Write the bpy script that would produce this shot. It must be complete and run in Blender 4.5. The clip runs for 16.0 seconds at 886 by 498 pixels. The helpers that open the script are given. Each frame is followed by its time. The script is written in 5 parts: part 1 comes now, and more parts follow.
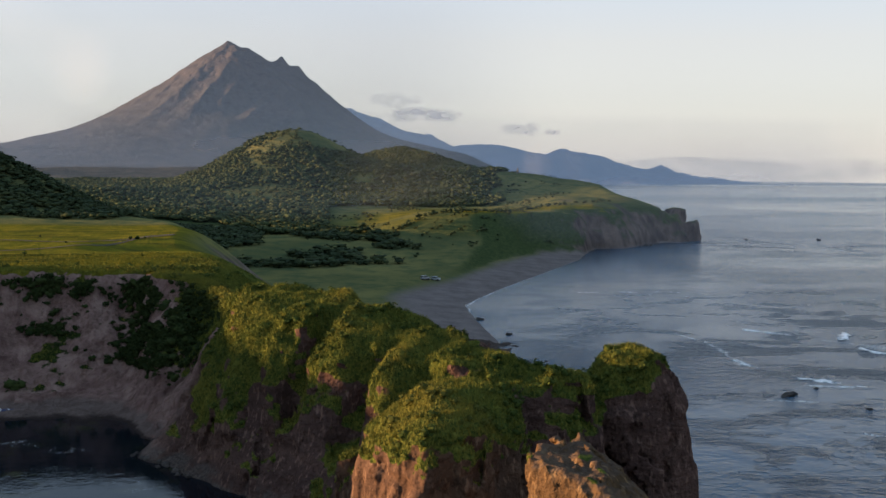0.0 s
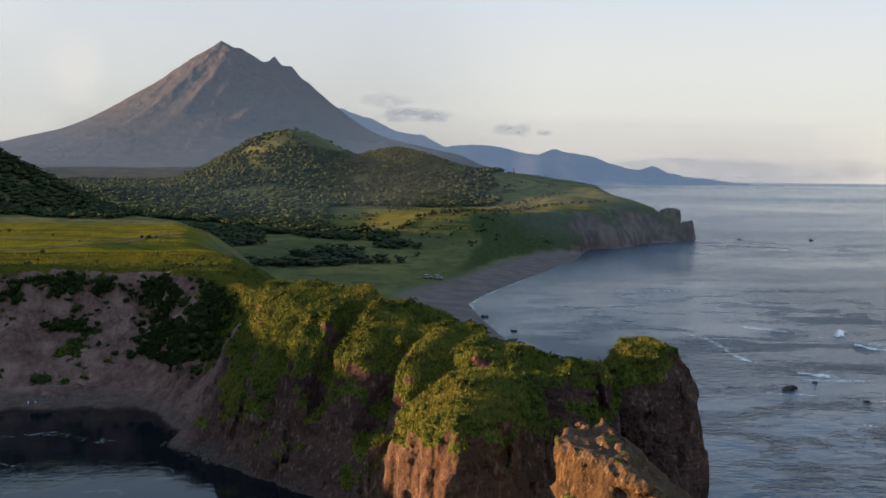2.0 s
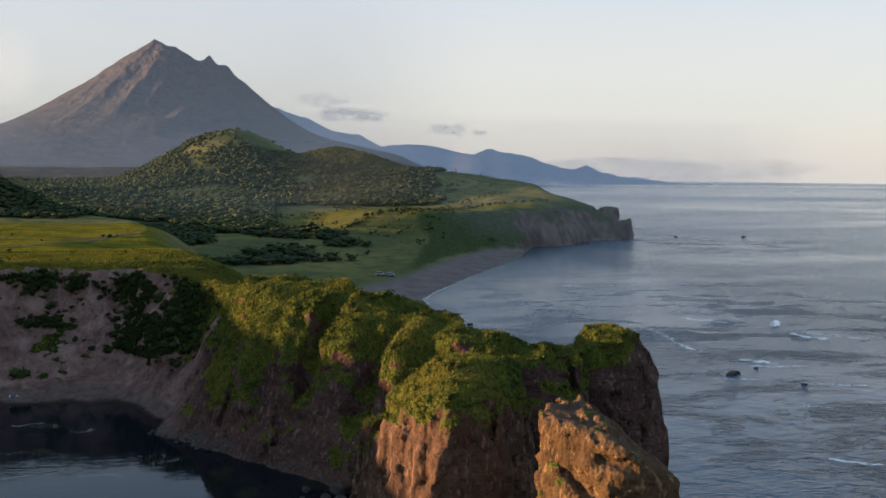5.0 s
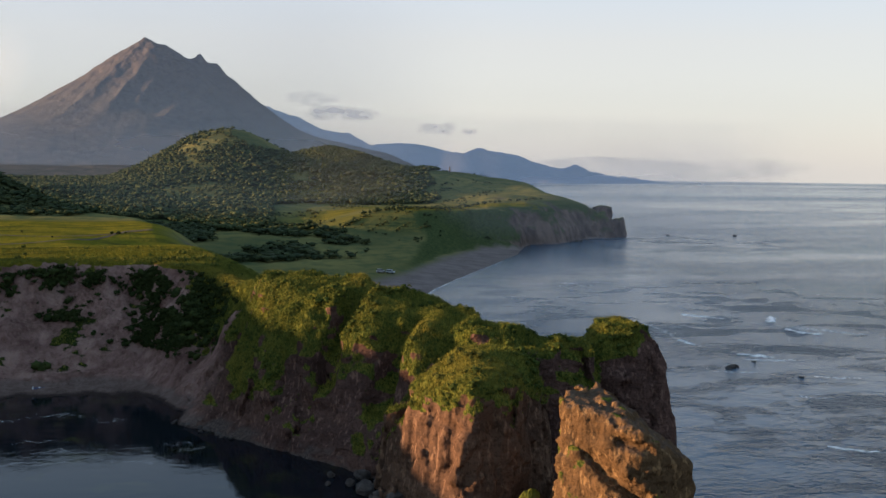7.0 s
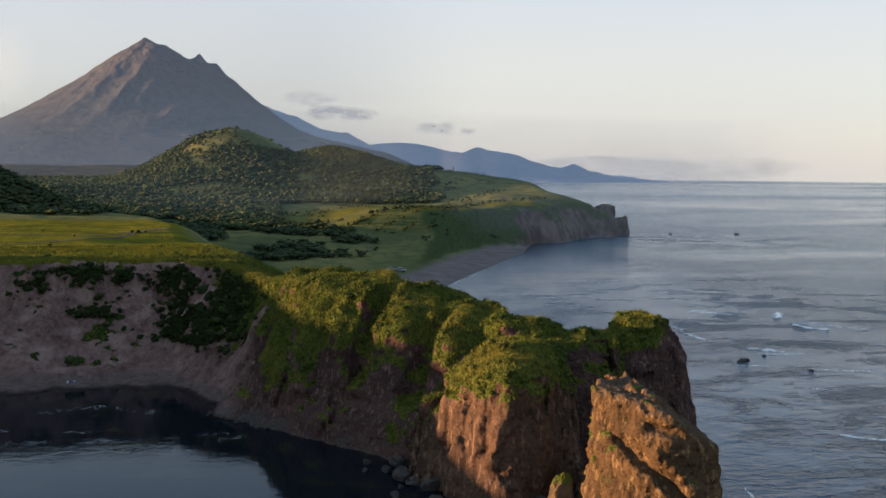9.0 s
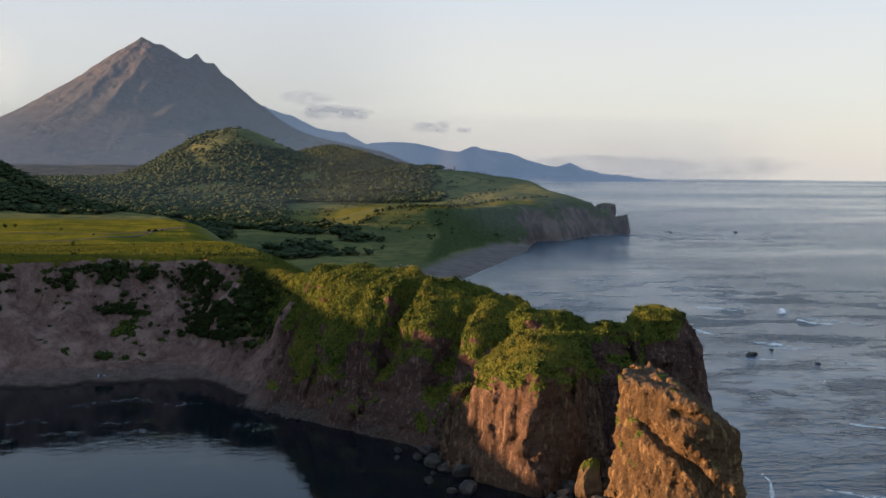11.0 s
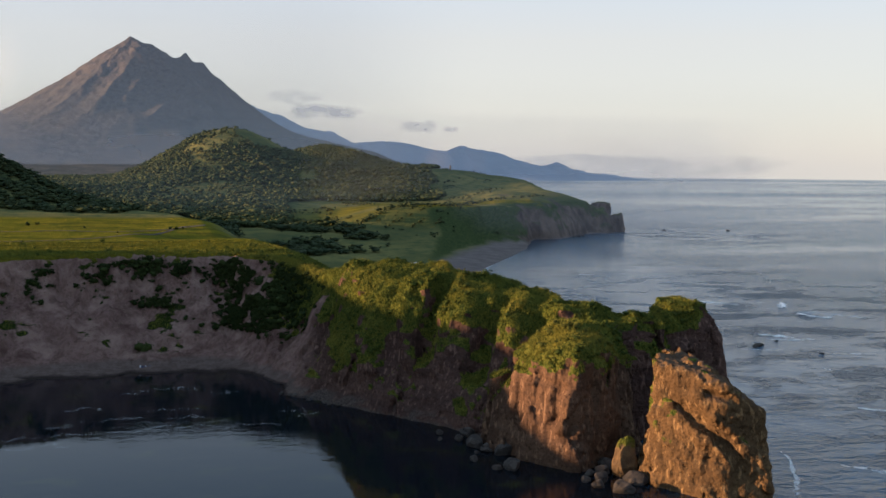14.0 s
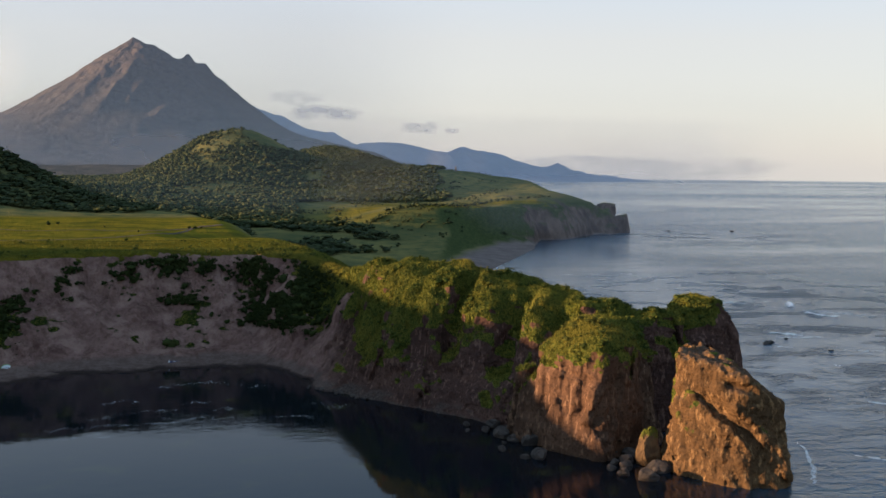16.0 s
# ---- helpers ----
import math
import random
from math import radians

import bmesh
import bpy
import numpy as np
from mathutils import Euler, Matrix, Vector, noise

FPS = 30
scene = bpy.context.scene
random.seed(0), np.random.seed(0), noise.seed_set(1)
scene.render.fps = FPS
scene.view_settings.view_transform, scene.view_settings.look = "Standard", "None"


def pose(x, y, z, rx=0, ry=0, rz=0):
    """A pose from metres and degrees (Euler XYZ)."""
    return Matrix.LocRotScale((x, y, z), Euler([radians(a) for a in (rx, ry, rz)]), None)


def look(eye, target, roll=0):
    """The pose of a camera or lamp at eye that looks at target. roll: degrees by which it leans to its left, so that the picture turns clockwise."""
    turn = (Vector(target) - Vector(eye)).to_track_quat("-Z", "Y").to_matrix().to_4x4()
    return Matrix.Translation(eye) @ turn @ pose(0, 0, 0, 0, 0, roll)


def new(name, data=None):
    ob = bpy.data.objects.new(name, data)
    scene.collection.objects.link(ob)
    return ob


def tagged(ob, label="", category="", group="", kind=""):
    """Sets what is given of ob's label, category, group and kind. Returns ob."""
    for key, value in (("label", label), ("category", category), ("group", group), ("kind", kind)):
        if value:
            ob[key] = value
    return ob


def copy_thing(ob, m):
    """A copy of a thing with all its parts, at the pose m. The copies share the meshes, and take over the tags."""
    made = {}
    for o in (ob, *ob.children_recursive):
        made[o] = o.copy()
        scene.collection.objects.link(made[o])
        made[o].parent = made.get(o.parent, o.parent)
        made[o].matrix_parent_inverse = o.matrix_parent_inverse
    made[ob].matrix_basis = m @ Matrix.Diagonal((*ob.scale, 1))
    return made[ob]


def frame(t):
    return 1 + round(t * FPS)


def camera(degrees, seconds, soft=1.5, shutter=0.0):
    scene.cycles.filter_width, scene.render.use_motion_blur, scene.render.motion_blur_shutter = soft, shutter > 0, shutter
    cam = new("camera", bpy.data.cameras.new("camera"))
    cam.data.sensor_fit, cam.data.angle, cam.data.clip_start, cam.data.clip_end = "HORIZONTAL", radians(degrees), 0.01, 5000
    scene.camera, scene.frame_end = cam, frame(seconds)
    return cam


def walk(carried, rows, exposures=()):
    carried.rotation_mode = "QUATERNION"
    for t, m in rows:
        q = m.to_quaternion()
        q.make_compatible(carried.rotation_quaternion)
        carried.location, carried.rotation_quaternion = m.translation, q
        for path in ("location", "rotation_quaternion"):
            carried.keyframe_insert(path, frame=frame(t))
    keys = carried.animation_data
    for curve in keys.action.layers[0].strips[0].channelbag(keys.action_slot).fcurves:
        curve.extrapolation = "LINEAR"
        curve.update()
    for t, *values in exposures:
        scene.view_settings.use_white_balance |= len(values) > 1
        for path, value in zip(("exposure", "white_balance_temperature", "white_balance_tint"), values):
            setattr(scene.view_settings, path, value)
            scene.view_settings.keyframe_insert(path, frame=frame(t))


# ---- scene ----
cam = camera(47.0, 16.0)
PATH = [
    (0, (1.117, -0.426, 50.849), (1.323, 1.557, 50.691), 0.4),
    (0.5, (-0.384, -2.268, 50.904), (-0.176, -0.285, 50.746), 0.5),
    (1, (-1.86, -3.876, 50.886), (-1.65, -1.893, 50.728), 0.5),
    (1.5, (-3.212, -5.448, 50.872), (-3.002, -3.465, 50.714), 0.5),
    (2, (-4.599, -7.275, 50.897), (-4.375, -5.294, 50.74), 0.5),
    (2.5, (-5.968, -9.181, 50.947), (-5.704, -7.204, 50.79), 0.5),
    (3, (-7.553, -11.094, 50.982), (-7.263, -9.121, 50.825), 0.5),
    (3.5, (-8.917, -12.84, 50.962), (-8.606, -10.87, 50.806), 0.5),
    (4, (-10.437, -14.579, 50.947), (-10.111, -12.612, 50.791), 0.5),
    (6.5, (-18.074, -22.892, 50.887), (-17.702, -20.934, 50.729), 0.5),
    (7, (-19.764, -24.316, 50.92), (-19.391, -22.357, 50.761), 0.6),
    (7.5, (-21.395, -25.749, 50.91), (-21.02, -23.791, 50.75), 0.5),
    (8, (-23.078, -27.157, 50.897), (-22.703, -25.199, 50.737), 0.5),
    (8.5, (-24.957, -28.753, 50.863), (-24.58, -26.795, 50.703), 0.5),
    (9, (-26.755, -30.376, 50.912), (-26.377, -28.418, 50.752), 0.5),
    (11.5, (-35.801, -38.005, 50.999), (-35.406, -36.051, 50.837), 0.4),
    (12, (-37.774, -39.6, 50.954), (-37.369, -37.648, 50.792), 0.4),
    (12.5, (-39.929, -41.252, 50.963), (-39.516, -39.302, 50.8), 0.4),
    (13, (-42.075, -43.056, 50.98), (-41.661, -41.106, 50.817), 0.3),
    (13.5, (-44.24, -44.827, 51.06), (-43.825, -42.877, 50.897), 0.3),
    (14, (-46.269, -46.471, 51.081), (-45.853, -44.522, 50.918), 0.4),
    (14.5, (-48.074, -47.951, 51.006), (-47.658, -46.002, 50.844), 0.3),
    (15, (-49.818, -49.424, 51.046), (-49.402, -47.475, 50.885), 0.4),
    (15.5, (-51.462, -50.813, 51.035), (-51.046, -48.863, 50.874), 0.4),
    (16, (-53.043, -52.222, 51.025), (-52.626, -50.272, 50.864), 0.5),
]
walk(cam, [(t, look(eye, target, roll)) for t, eye, target, roll in PATH],
     exposures=((0, 1.6, 6400, 16), (16, 1.6, 6400, 16)))

# ---- world, sun, exposure ----
SUN_EL, SUN_AZ = 6.2, 277.0          # degrees; azimuth clockwise from +y, so 270 is along -x

world = bpy.data.worlds.new("sky")
scene.world = world
world.use_nodes = True
wt = world.node_tree
wt.nodes.clear()
sky = wt.nodes.new("ShaderNodeTexSky")
sky.sky_type = "NISHITA"
sky.sun_disc = False
sky.sun_elevation = radians(SUN_EL)
sky.sun_rotation = radians(SUN_AZ)
sky.air_density, sky.dust_density, sky.ozone_density = 1.0, 0.8, 2.6
back = wt.nodes.new("ShaderNodeBackground")
back.inputs["Strength"].default_value = 0.093
wout = wt.nodes.new("ShaderNodeOutputWorld")
veil = wt.nodes.new("ShaderNodeMix")          # haze over the whole sky, cream below and bluer towards the zenith
veil.data_type = "RGBA"
veil.inputs[0].default_value = 0.74
sky_place = wt.nodes.new("ShaderNodeTexCoord")
sky_axes = wt.nodes.new("ShaderNodeSeparateXYZ")
rising = wt.nodes.new("ShaderNodeMapRange")
rising.inputs["From Min"].default_value, rising.inputs["From Max"].default_value = 0.12, 0.34
haze_tint = wt.nodes.new("ShaderNodeMix")
haze_tint.data_type = "RGBA"
haze_tint.inputs[6].default_value = (3.14, 3.08, 2.84, 1)
haze_tint.inputs[7].default_value = (2.05, 3.05, 4.00, 1)
wt.links.new(sky_place.outputs["Generated"], sky_axes.inputs[0])
wt.links.new(sky_axes.outputs[2], rising.inputs["Value"])
wt.links.new(rising.outputs[0], haze_tint.inputs[0])
wt.links.new(haze_tint.outputs[2], veil.inputs[7])
wt.links.new(sky.outputs["Color"], veil.inputs[6])
wt.links.new(veil.outputs[2], back.inputs["Color"])
wt.links.new(back.outputs["Background"], wout.inputs["Surface"])

sun_data = bpy.data.lights.new("sun", "SUN")
sun_data.energy, sun_data.angle, sun_data.color = 5.0, radians(0.6), (1.0, 0.65, 0.35)
sun = new("sun", sun_data)
SUN_DIR = Vector((math.sin(radians(SUN_AZ)) * math.cos(radians(SUN_EL)),
                  math.cos(radians(SUN_AZ)) * math.cos(radians(SUN_EL)), math.sin(radians(SUN_EL))))
sun.matrix_world = look(SUN_DIR * 500, (0, 0, 0))


# ---- materials ----
class Nodes:
    """Short hand for building a node material."""

    def __init__(self, name):
        self.mat = bpy.data.materials.new(name)
        self.mat.use_nodes = True
        self.t = self.mat.node_tree
        self.t.nodes.clear()
        self.out = self.t.nodes.new("ShaderNodeOutputMaterial")
        self.bsdf = self.t.nodes.new("ShaderNodeBsdfPrincipled")
        self.t.links.new(self.bsdf.outputs[0], self.out.inputs[0])
        self.pos = self.t.nodes.new("ShaderNodeNewGeometry").outputs["Position"]

    def put(self, socket, value):
        if isinstance(value, bpy.types.NodeSocket):
            self.t.links.new(value, socket)
        elif isinstance(value, tuple) and len(value) == 3 and socket.type == "RGBA":
            socket.default_value = (*value, 1)
        else:
            socket.default_value = value

    def scaled(self, sx, sy, sz):
        n = self.t.nodes.new("ShaderNodeMapping")
        n.inputs["Scale"].default_value = (sx, sy, sz)
        self.t.links.new(self.pos, n.inputs["Vector"])
        return n.outputs[0]

    def noise(self, size, detail=4, rough=0.55, stretch=(1, 1, 1), warp=0.0):
        n = self.t.nodes.new("ShaderNodeTexNoise")
        n.inputs["Scale"].default_value = 1.0
        n.inputs["Detail"].default_value = detail
        n.inputs["Roughness"].default_value = rough
        n.inputs["Distortion"].default_value = warp
        self.t.links.new(self.scaled(*(1 / (size * k) for k in stretch)), n.inputs["Vector"])
        return n.outputs["Fac"]

    def cells(self, size, stretch=(1, 1, 1)):
        n = self.t.nodes.new("ShaderNodeTexVoronoi")
        n.inputs["Scale"].default_value = 1.0
        self.t.links.new(self.scaled(*(1 / (size * k) for k in stretch)), n.inputs["Vector"])
        return n.outputs["Distance"]

    def ramp(self, fac, a, b, ca=0.0, cb=1.0):
        n = self.t.nodes.new("ShaderNodeMapRange")
        n.interpolation_type = "SMOOTHSTEP"
        for key, v in (("Value", fac), ("From Min", a), ("From Max", b), ("To Min", ca), ("To Max", cb)):
            self.put(n.inputs[key], v)
        return n.outputs[0]

    def mix(self, fac, a, b):
        n = self.t.nodes.new("ShaderNodeMix")
        n.data_type = "RGBA"
        self.put(n.inputs[0], fac)
        self.put(n.inputs[6], a)
        self.put(n.inputs[7], b)
        return n.outputs[2]

    def math(self, op, a, b=0.0):
        n = self.t.nodes.new("ShaderNodeMath")
        n.operation = op
        self.put(n.inputs[0], a)
        self.put(n.inputs[1], b)
        return n.outputs[0]

    def attr(self, name):
        n = self.t.nodes.new("ShaderNodeAttribute")
        n.attribute_name = name
        return n.outputs["Fac"]

    def height(self):
        n = self.t.nodes.new("ShaderNodeSeparateXYZ")
        self.t.links.new(self.pos, n.inputs[0])
        return n.outputs[2]

    def bump(self, h, strength=0.5, distance=0.3):
        n = self.t.nodes.new("ShaderNodeBump")
        n.inputs["Strength"].default_value = strength
        n.inputs["Distance"].default_value = distance
        self.put(n.inputs["Height"], h)
        self.t.links.new(n.outputs[0], self.bsdf.inputs["Normal"])

    def done(self, colour, rough=0.9, spec=0.2):
        self.put(self.bsdf.inputs["Base Color"], colour)
        self.put(self.bsdf.inputs["Roughness"], rough)
        self.bsdf.inputs["Specular IOR Level"].default_value = spec
        return self.mat

    def island(self):
        return self.t.nodes.new("ShaderNodeNewGeometry").outputs["Random Per Island"]


def coast_material(name="coast_rock_and_grass", light=1.0, warm=1.0, pitted=1.0):
    """Rock, scree, shingle and grass on the near coast, laid out by the attributes veg, scree and shore."""
    n = Nodes(name)
    tone = lambda r, g, b: (1.06 * r * light, 0.98 * g * light * light ** 0.1, b * light ** 0.8 * warm)
    big, mid, fine = n.noise(9, 5), n.noise(2.2, 5, 0.65), n.noise(0.45, 4, 0.6)
    streak = n.noise(1.5, 4, 0.6, (1, 1, 7))
    strata = n.noise(1.1, 4, 0.6, (9, 9, 1))
    rock = n.mix(n.ramp(big, 0.35, 0.65), tone(0.0642, 0.0415, 0.0320), tone(0.095, 0.0600, 0.0430))
    rock = n.mix(n.ramp(strata, 0.45, 0.7, 0, 0.55), rock, tone(0.0451, 0.0310, 0.0262))
    rock = n.mix(n.ramp(mid, 0.55, 0.8, 0, 0.6), rock, tone(0.120, 0.0770, 0.0530))
    rock = n.mix(n.ramp(streak, 0.55, 0.75, 0, 0.5), rock, tone(0.0356, 0.0238, 0.0171))
    rock = n.mix(n.ramp(fine, 0.50, 0.66, 0, 0.7), rock, tone(0.036, 0.023, 0.017))
    rock = n.mix(n.ramp(n.cells(1.6, (1, 1, 1.8)), 0.0, 0.22, 0.55, 0.0), rock, tone(0.026, 0.018, 0.014))
    rock = n.mix(n.ramp(n.noise(0.9, 4, 0.6, (1, 1, 2.5)), 0.54, 0.66, 0, 0.75), rock, tone(0.180, 0.118, 0.084))
    earth = n.mix(n.ramp(big, 0.3, 0.7), (0.150, 0.087, 0.076), (0.225, 0.139, 0.117))
    earth = n.mix(n.ramp(streak, 0.4, 0.7, 0, 0.6), earth, (0.100, 0.054, 0.042))
    earth = n.mix(n.ramp(mid, 0.45, 0.7, 0, 0.75), earth, (0.205, 0.132, 0.105))
    earth = n.mix(n.ramp(n.noise(5, 5, 0.65, (1, 1, 2.5)), 0.52, 0.66, 0, 0.65), earth, (0.068, 0.036, 0.030))
    rill = n.noise(0.8, 5, 0.65, (1, 1, 12))
    earth = n.mix(n.ramp(rill, 0.5, 0.68, 0, 0.55), earth, (0.088, 0.050, 0.040))
    earth = n.mix(n.ramp(n.noise(7, 5, 0.6, (1, 1, 1.6)), 0.48, 0.66, 0, 0.6), earth, (0.30, 0.195, 0.162))
    rock = n.mix(n.attr("scree"), rock, earth)
    shingle = n.mix(n.ramp(fine, 0.35, 0.65), (0.0378, 0.0294, 0.0261), (0.0853, 0.0654, 0.0561))
    shingle = n.mix(n.ramp(mid, 0.5, 0.7, 0, 0.6), shingle, (0.0568, 0.0381, 0.03))
    sandy = n.mix(n.ramp(mid, 0.35, 0.65), (0.105, 0.072, 0.062), (0.150, 0.108, 0.092))
    sandy = n.mix(n.ramp(n.math("ADD", n.height(), n.math("MULTIPLY", fine, 0.4)), 0.35, 0.8), (0.036, 0.026, 0.023), sandy)
    shingle = n.mix(n.attr("scree"), shingle, sandy)
    rock = n.mix(n.attr("shore"), rock, shingle)
    grass = n.mix(n.ramp(mid, 0.35, 0.65), (0.052, 0.066, 0.0160), (0.112, 0.108, 0.0220))
    grass = n.mix(n.ramp(big, 0.48, 0.72, 0, 0.5), grass, (0.100, 0.100, 0.0118))
    grass = n.mix(n.ramp(fine, 0.42, 0.62, 0, 0.85), grass, (0.016, 0.030, 0.0075))
    dry = n.mix(n.ramp(mid, 0.35, 0.65), (0.088, 0.082, 0.011), (0.135, 0.112, 0.014))
    dry = n.mix(n.ramp(n.noise(5, 4, 0.6, (7, 1, 1)), 0.47, 0.62, 0, 0.75), dry, (0.048, 0.049, 0.012))
    grass = n.mix(n.attr("dry"), grass, dry)
    # cove-side grass gets a much darker green, its shade painted in
    grass = n.mix(n.attr("scree"), grass, n.mix(n.attr("dry"), n.mix(mid, (0.012, 0.020, 0.007), (0.030, 0.040, 0.010)), dry))
    veg = n.ramp(n.math("ADD", n.attr("veg"), n.math("MULTIPLY", n.math("SUBTRACT", fine, 0.5), 0.5)), 0.4, 0.6)
    relief = n.math("ADD", n.math("MULTIPLY", mid, 1.2), n.math("MULTIPLY", fine, 0.5))
    relief = n.math("ADD", relief, n.math("MULTIPLY", n.math("MULTIPLY", rill, n.attr("scree")), 1.6))
    crack = n.ramp(n.cells(1.6, (1, 1, 1.8)), 0.0, 0.55)
    relief = n.math("ADD", relief, n.math("MULTIPLY", n.cells(0.55, (1, 1, 1.6)), 0.25))
    relief = n.math("ADD", relief, n.math("MULTIPLY", crack, 0.5))
    n.bump(n.math("ADD", relief, n.math("MULTIPLY", strata, 0.6)), 1.0, 0.85 * pitted)
    return n.done(n.mix(veg, rock, grass), 1.0, 0.0)


def land_material():
    """Meadow, heath and cliffs of the country behind, by the attributes veg, shore and dry."""
    n = Nodes("meadow_and_far_cliff")
    big, mid, fine = n.noise(60, 5), n.noise(9, 5, 0.6), n.noise(1.6, 4, 0.65)
    meadow = n.mix(n.ramp(big, 0.35, 0.65), (0.072, 0.076, 0.032), (0.128, 0.116, 0.044))
    meadow = n.mix(n.ramp(mid, 0.4, 0.7, 0, 0.8), meadow, (0.042, 0.060, 0.030))
    dry = n.mix(n.ramp(mid, 0.35, 0.65), (0.088, 0.082, 0.011), (0.135, 0.112, 0.014))
    dry = n.mix(n.ramp(fine, 0.45, 0.75, 0, 0.6), dry, (0.055, 0.056, 0.010))
    dry = n.mix(n.ramp(n.noise(5, 4, 0.6, (7, 1, 1)), 0.47, 0.62, 0, 0.75), dry, (0.048, 0.049, 0.012))
    meadow = n.mix(n.attr("dry"), meadow, dry)
    rock = n.mix(n.ramp(n.noise(7, 5, 0.6, (1, 1, 3)), 0.35, 0.65), (0.062, 0.047, 0.042), (0.140, 0.104, 0.086))
    rock = n.mix(n.ramp(fine, 0.5, 0.8, 0, 0.5), rock, (0.0317, 0.0238, 0.0178))
    sand = n.mix(n.ramp(mid, 0.3, 0.7), (0.105, 0.086, 0.080), (0.150, 0.122, 0.112))
    sand = n.mix(n.ramp(fine, 0.55, 0.75, 0, 0.6), sand, (0.050, 0.043, 0.040))
    # forest floor colour, used as painted shade on the bay slopes too
    litter_and_shade = n.mix(n.ramp(fine, 0.35, 0.65), (0.028, 0.042, 0.018), (0.050, 0.064, 0.025))
    meadow = n.mix(n.attr("wood_and_shade"), meadow, litter_and_shade)
    base = n.mix(n.attr("veg"), rock, meadow)
    base = n.mix(n.attr("shore"), base, sand)
    n.bump(n.math("ADD", n.math("MULTIPLY", mid, 3.0), fine), 0.7, 0.8)
    return n.done(base, 1.0, 0.0)


def mountain_material(name, low, high, bare):
    """Scrub and scree below, bare rock above, in patches that run down the slope."""
    n = Nodes(name)
    big, mid, fine = n.noise(160, 6, 0.6), n.noise(34, 6, 0.65, (1, 1, 2.2), 0.3), n.noise(9, 4, 0.65)
    c = n.mix(n.ramp(mid, 0.35, 0.65), low, high)
    rocky = n.math("ADD", n.height(), n.math("MULTIPLY", n.math("ADD", big, n.math("MULTIPLY", mid, 0.8)), 150.0))
    c = n.mix(n.ramp(rocky, 150, 540, 0, 0.95), c, bare)
    c = n.mix(n.ramp(fine, 0.45, 0.68, 0, 0.5), c, tuple(0.5 * v for v in low))
    n.bump(n.math("ADD", mid, n.math("MULTIPLY", fine, 0.3)), 0.8, 10.0)
    return n.done(c, 1.0, 0.0)


def water_material():
    """Sea with wind patches, chop over the reef off the headland, and calm water with weed in the cove."""
    n = Nodes("sea_water")
    near, chop = n.noise(1.1, 3, 0.6), n.noise(2.6, 4, 0.62, (1.6, 1, 1), 0.3)
    swell, patch = n.noise(5.5, 4, 0.6, (1.3, 1, 1), 0.1), n.noise(90, 6, 0.65, (2.0, 1, 1), 0.4)
    gust = n.noise(620, 4, 0.6, (3.5, 1, 1), 0.5)
    kelp = n.noise(22, 6, 0.72, (1.6, 1, 1), 0.5)
    calm, reef = n.attr("calm"), n.attr("reef")
    wind = n.math("ADD", n.ramp(patch, 0.42, 0.60, 0.02, 0.55), n.ramp(gust, 0.44, 0.60, 0.0, 0.6))
    rip = n.math("MULTIPLY", n.ramp(kelp, 0.47, 0.60, 0.0, 1.6), reef)
    wind = n.math("ADD", wind, rip)
    ripple = n.math("MULTIPLY", n.math("ADD", n.math("MULTIPLY", n.math("SUBTRACT", near, 0.5), 0.9), n.math("MULTIPLY", n.math("SUBTRACT", chop, 0.5), 2.8)), wind)
    n.bump(n.math("ADD", ripple, n.math("MULTIPLY", swell, 0.45)), 1.0, 1.0)
    bump = n.bsdf.inputs["Normal"].links[0].from_node
    n.t.links.new(n.math("MULTIPLY", n.ramp(calm, 0.0, 1.0, 0.9, 0.03), n.ramp(n.attr("still"), 0.0, 1.0, 1.0, 0.22)), bump.inputs["Strength"])
    n.bsdf.inputs["IOR"].default_value = 1.27
    n.put(n.bsdf.inputs["Specular Tint"], n.mix(calm, (0.58, 0.86, 1.0), (0.54, 0.78, 1.0)))
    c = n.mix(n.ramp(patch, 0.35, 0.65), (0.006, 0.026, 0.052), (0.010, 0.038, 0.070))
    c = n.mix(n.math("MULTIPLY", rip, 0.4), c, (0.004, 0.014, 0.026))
    # cove water: near black with weed patches, lower specular than the open sea
    cove_body = n.mix(n.ramp(n.noise(7, 5, 0.65, (1.5, 1, 1), 0.8), 0.55, 0.68), (0.004, 0.006, 0.009), (0.020, 0.021, 0.010))
    c = n.mix(calm, c, cove_body)
    n.done(c, n.math("ADD", n.ramp(calm, 0.0, 1.0, 0.15, 0.03), n.math("MULTIPLY", n.math("ADD", rip, n.ramp(gust, 0.44, 0.60, 0.0, 0.5)), 0.13)), 0.5)
    n.put(n.bsdf.inputs["Specular IOR Level"], n.ramp(calm, 0.0, 1.0, 0.48, 0.19))
    return n.mat


def leaf_material(name, a, b, dry=(0.16, 0.13, 0.03), amount=0.5):
    n = Nodes(name)
    r = n.island()
    big = n.noise(14, 3)
    c = n.mix(r, a, b)
    c = n.mix(n.ramp(big, 0.45, 0.7, 0, amount), c, dry)
    n.done(c, 0.95, 0.05)
    n.bsdf.inputs["Subsurface Weight"].default_value = 0.0
    return n.mat


def stone_material():
    n = Nodes("boulder_stone")
    big, fine = n.noise(1.6, 5), n.noise(0.3, 4)
    c = n.mix(n.ramp(big, 0.35, 0.65), (0.024, 0.020, 0.018), (0.056, 0.046, 0.040))
    c = n.mix(n.ramp(fine, 0.5, 0.75, 0, 0.6), c, (0.0234, 0.0195, 0.0169))
    n.bump(n.math("ADD", big, fine), 0.7, 0.2)
    return n.done(c, 0.9, 0.2)


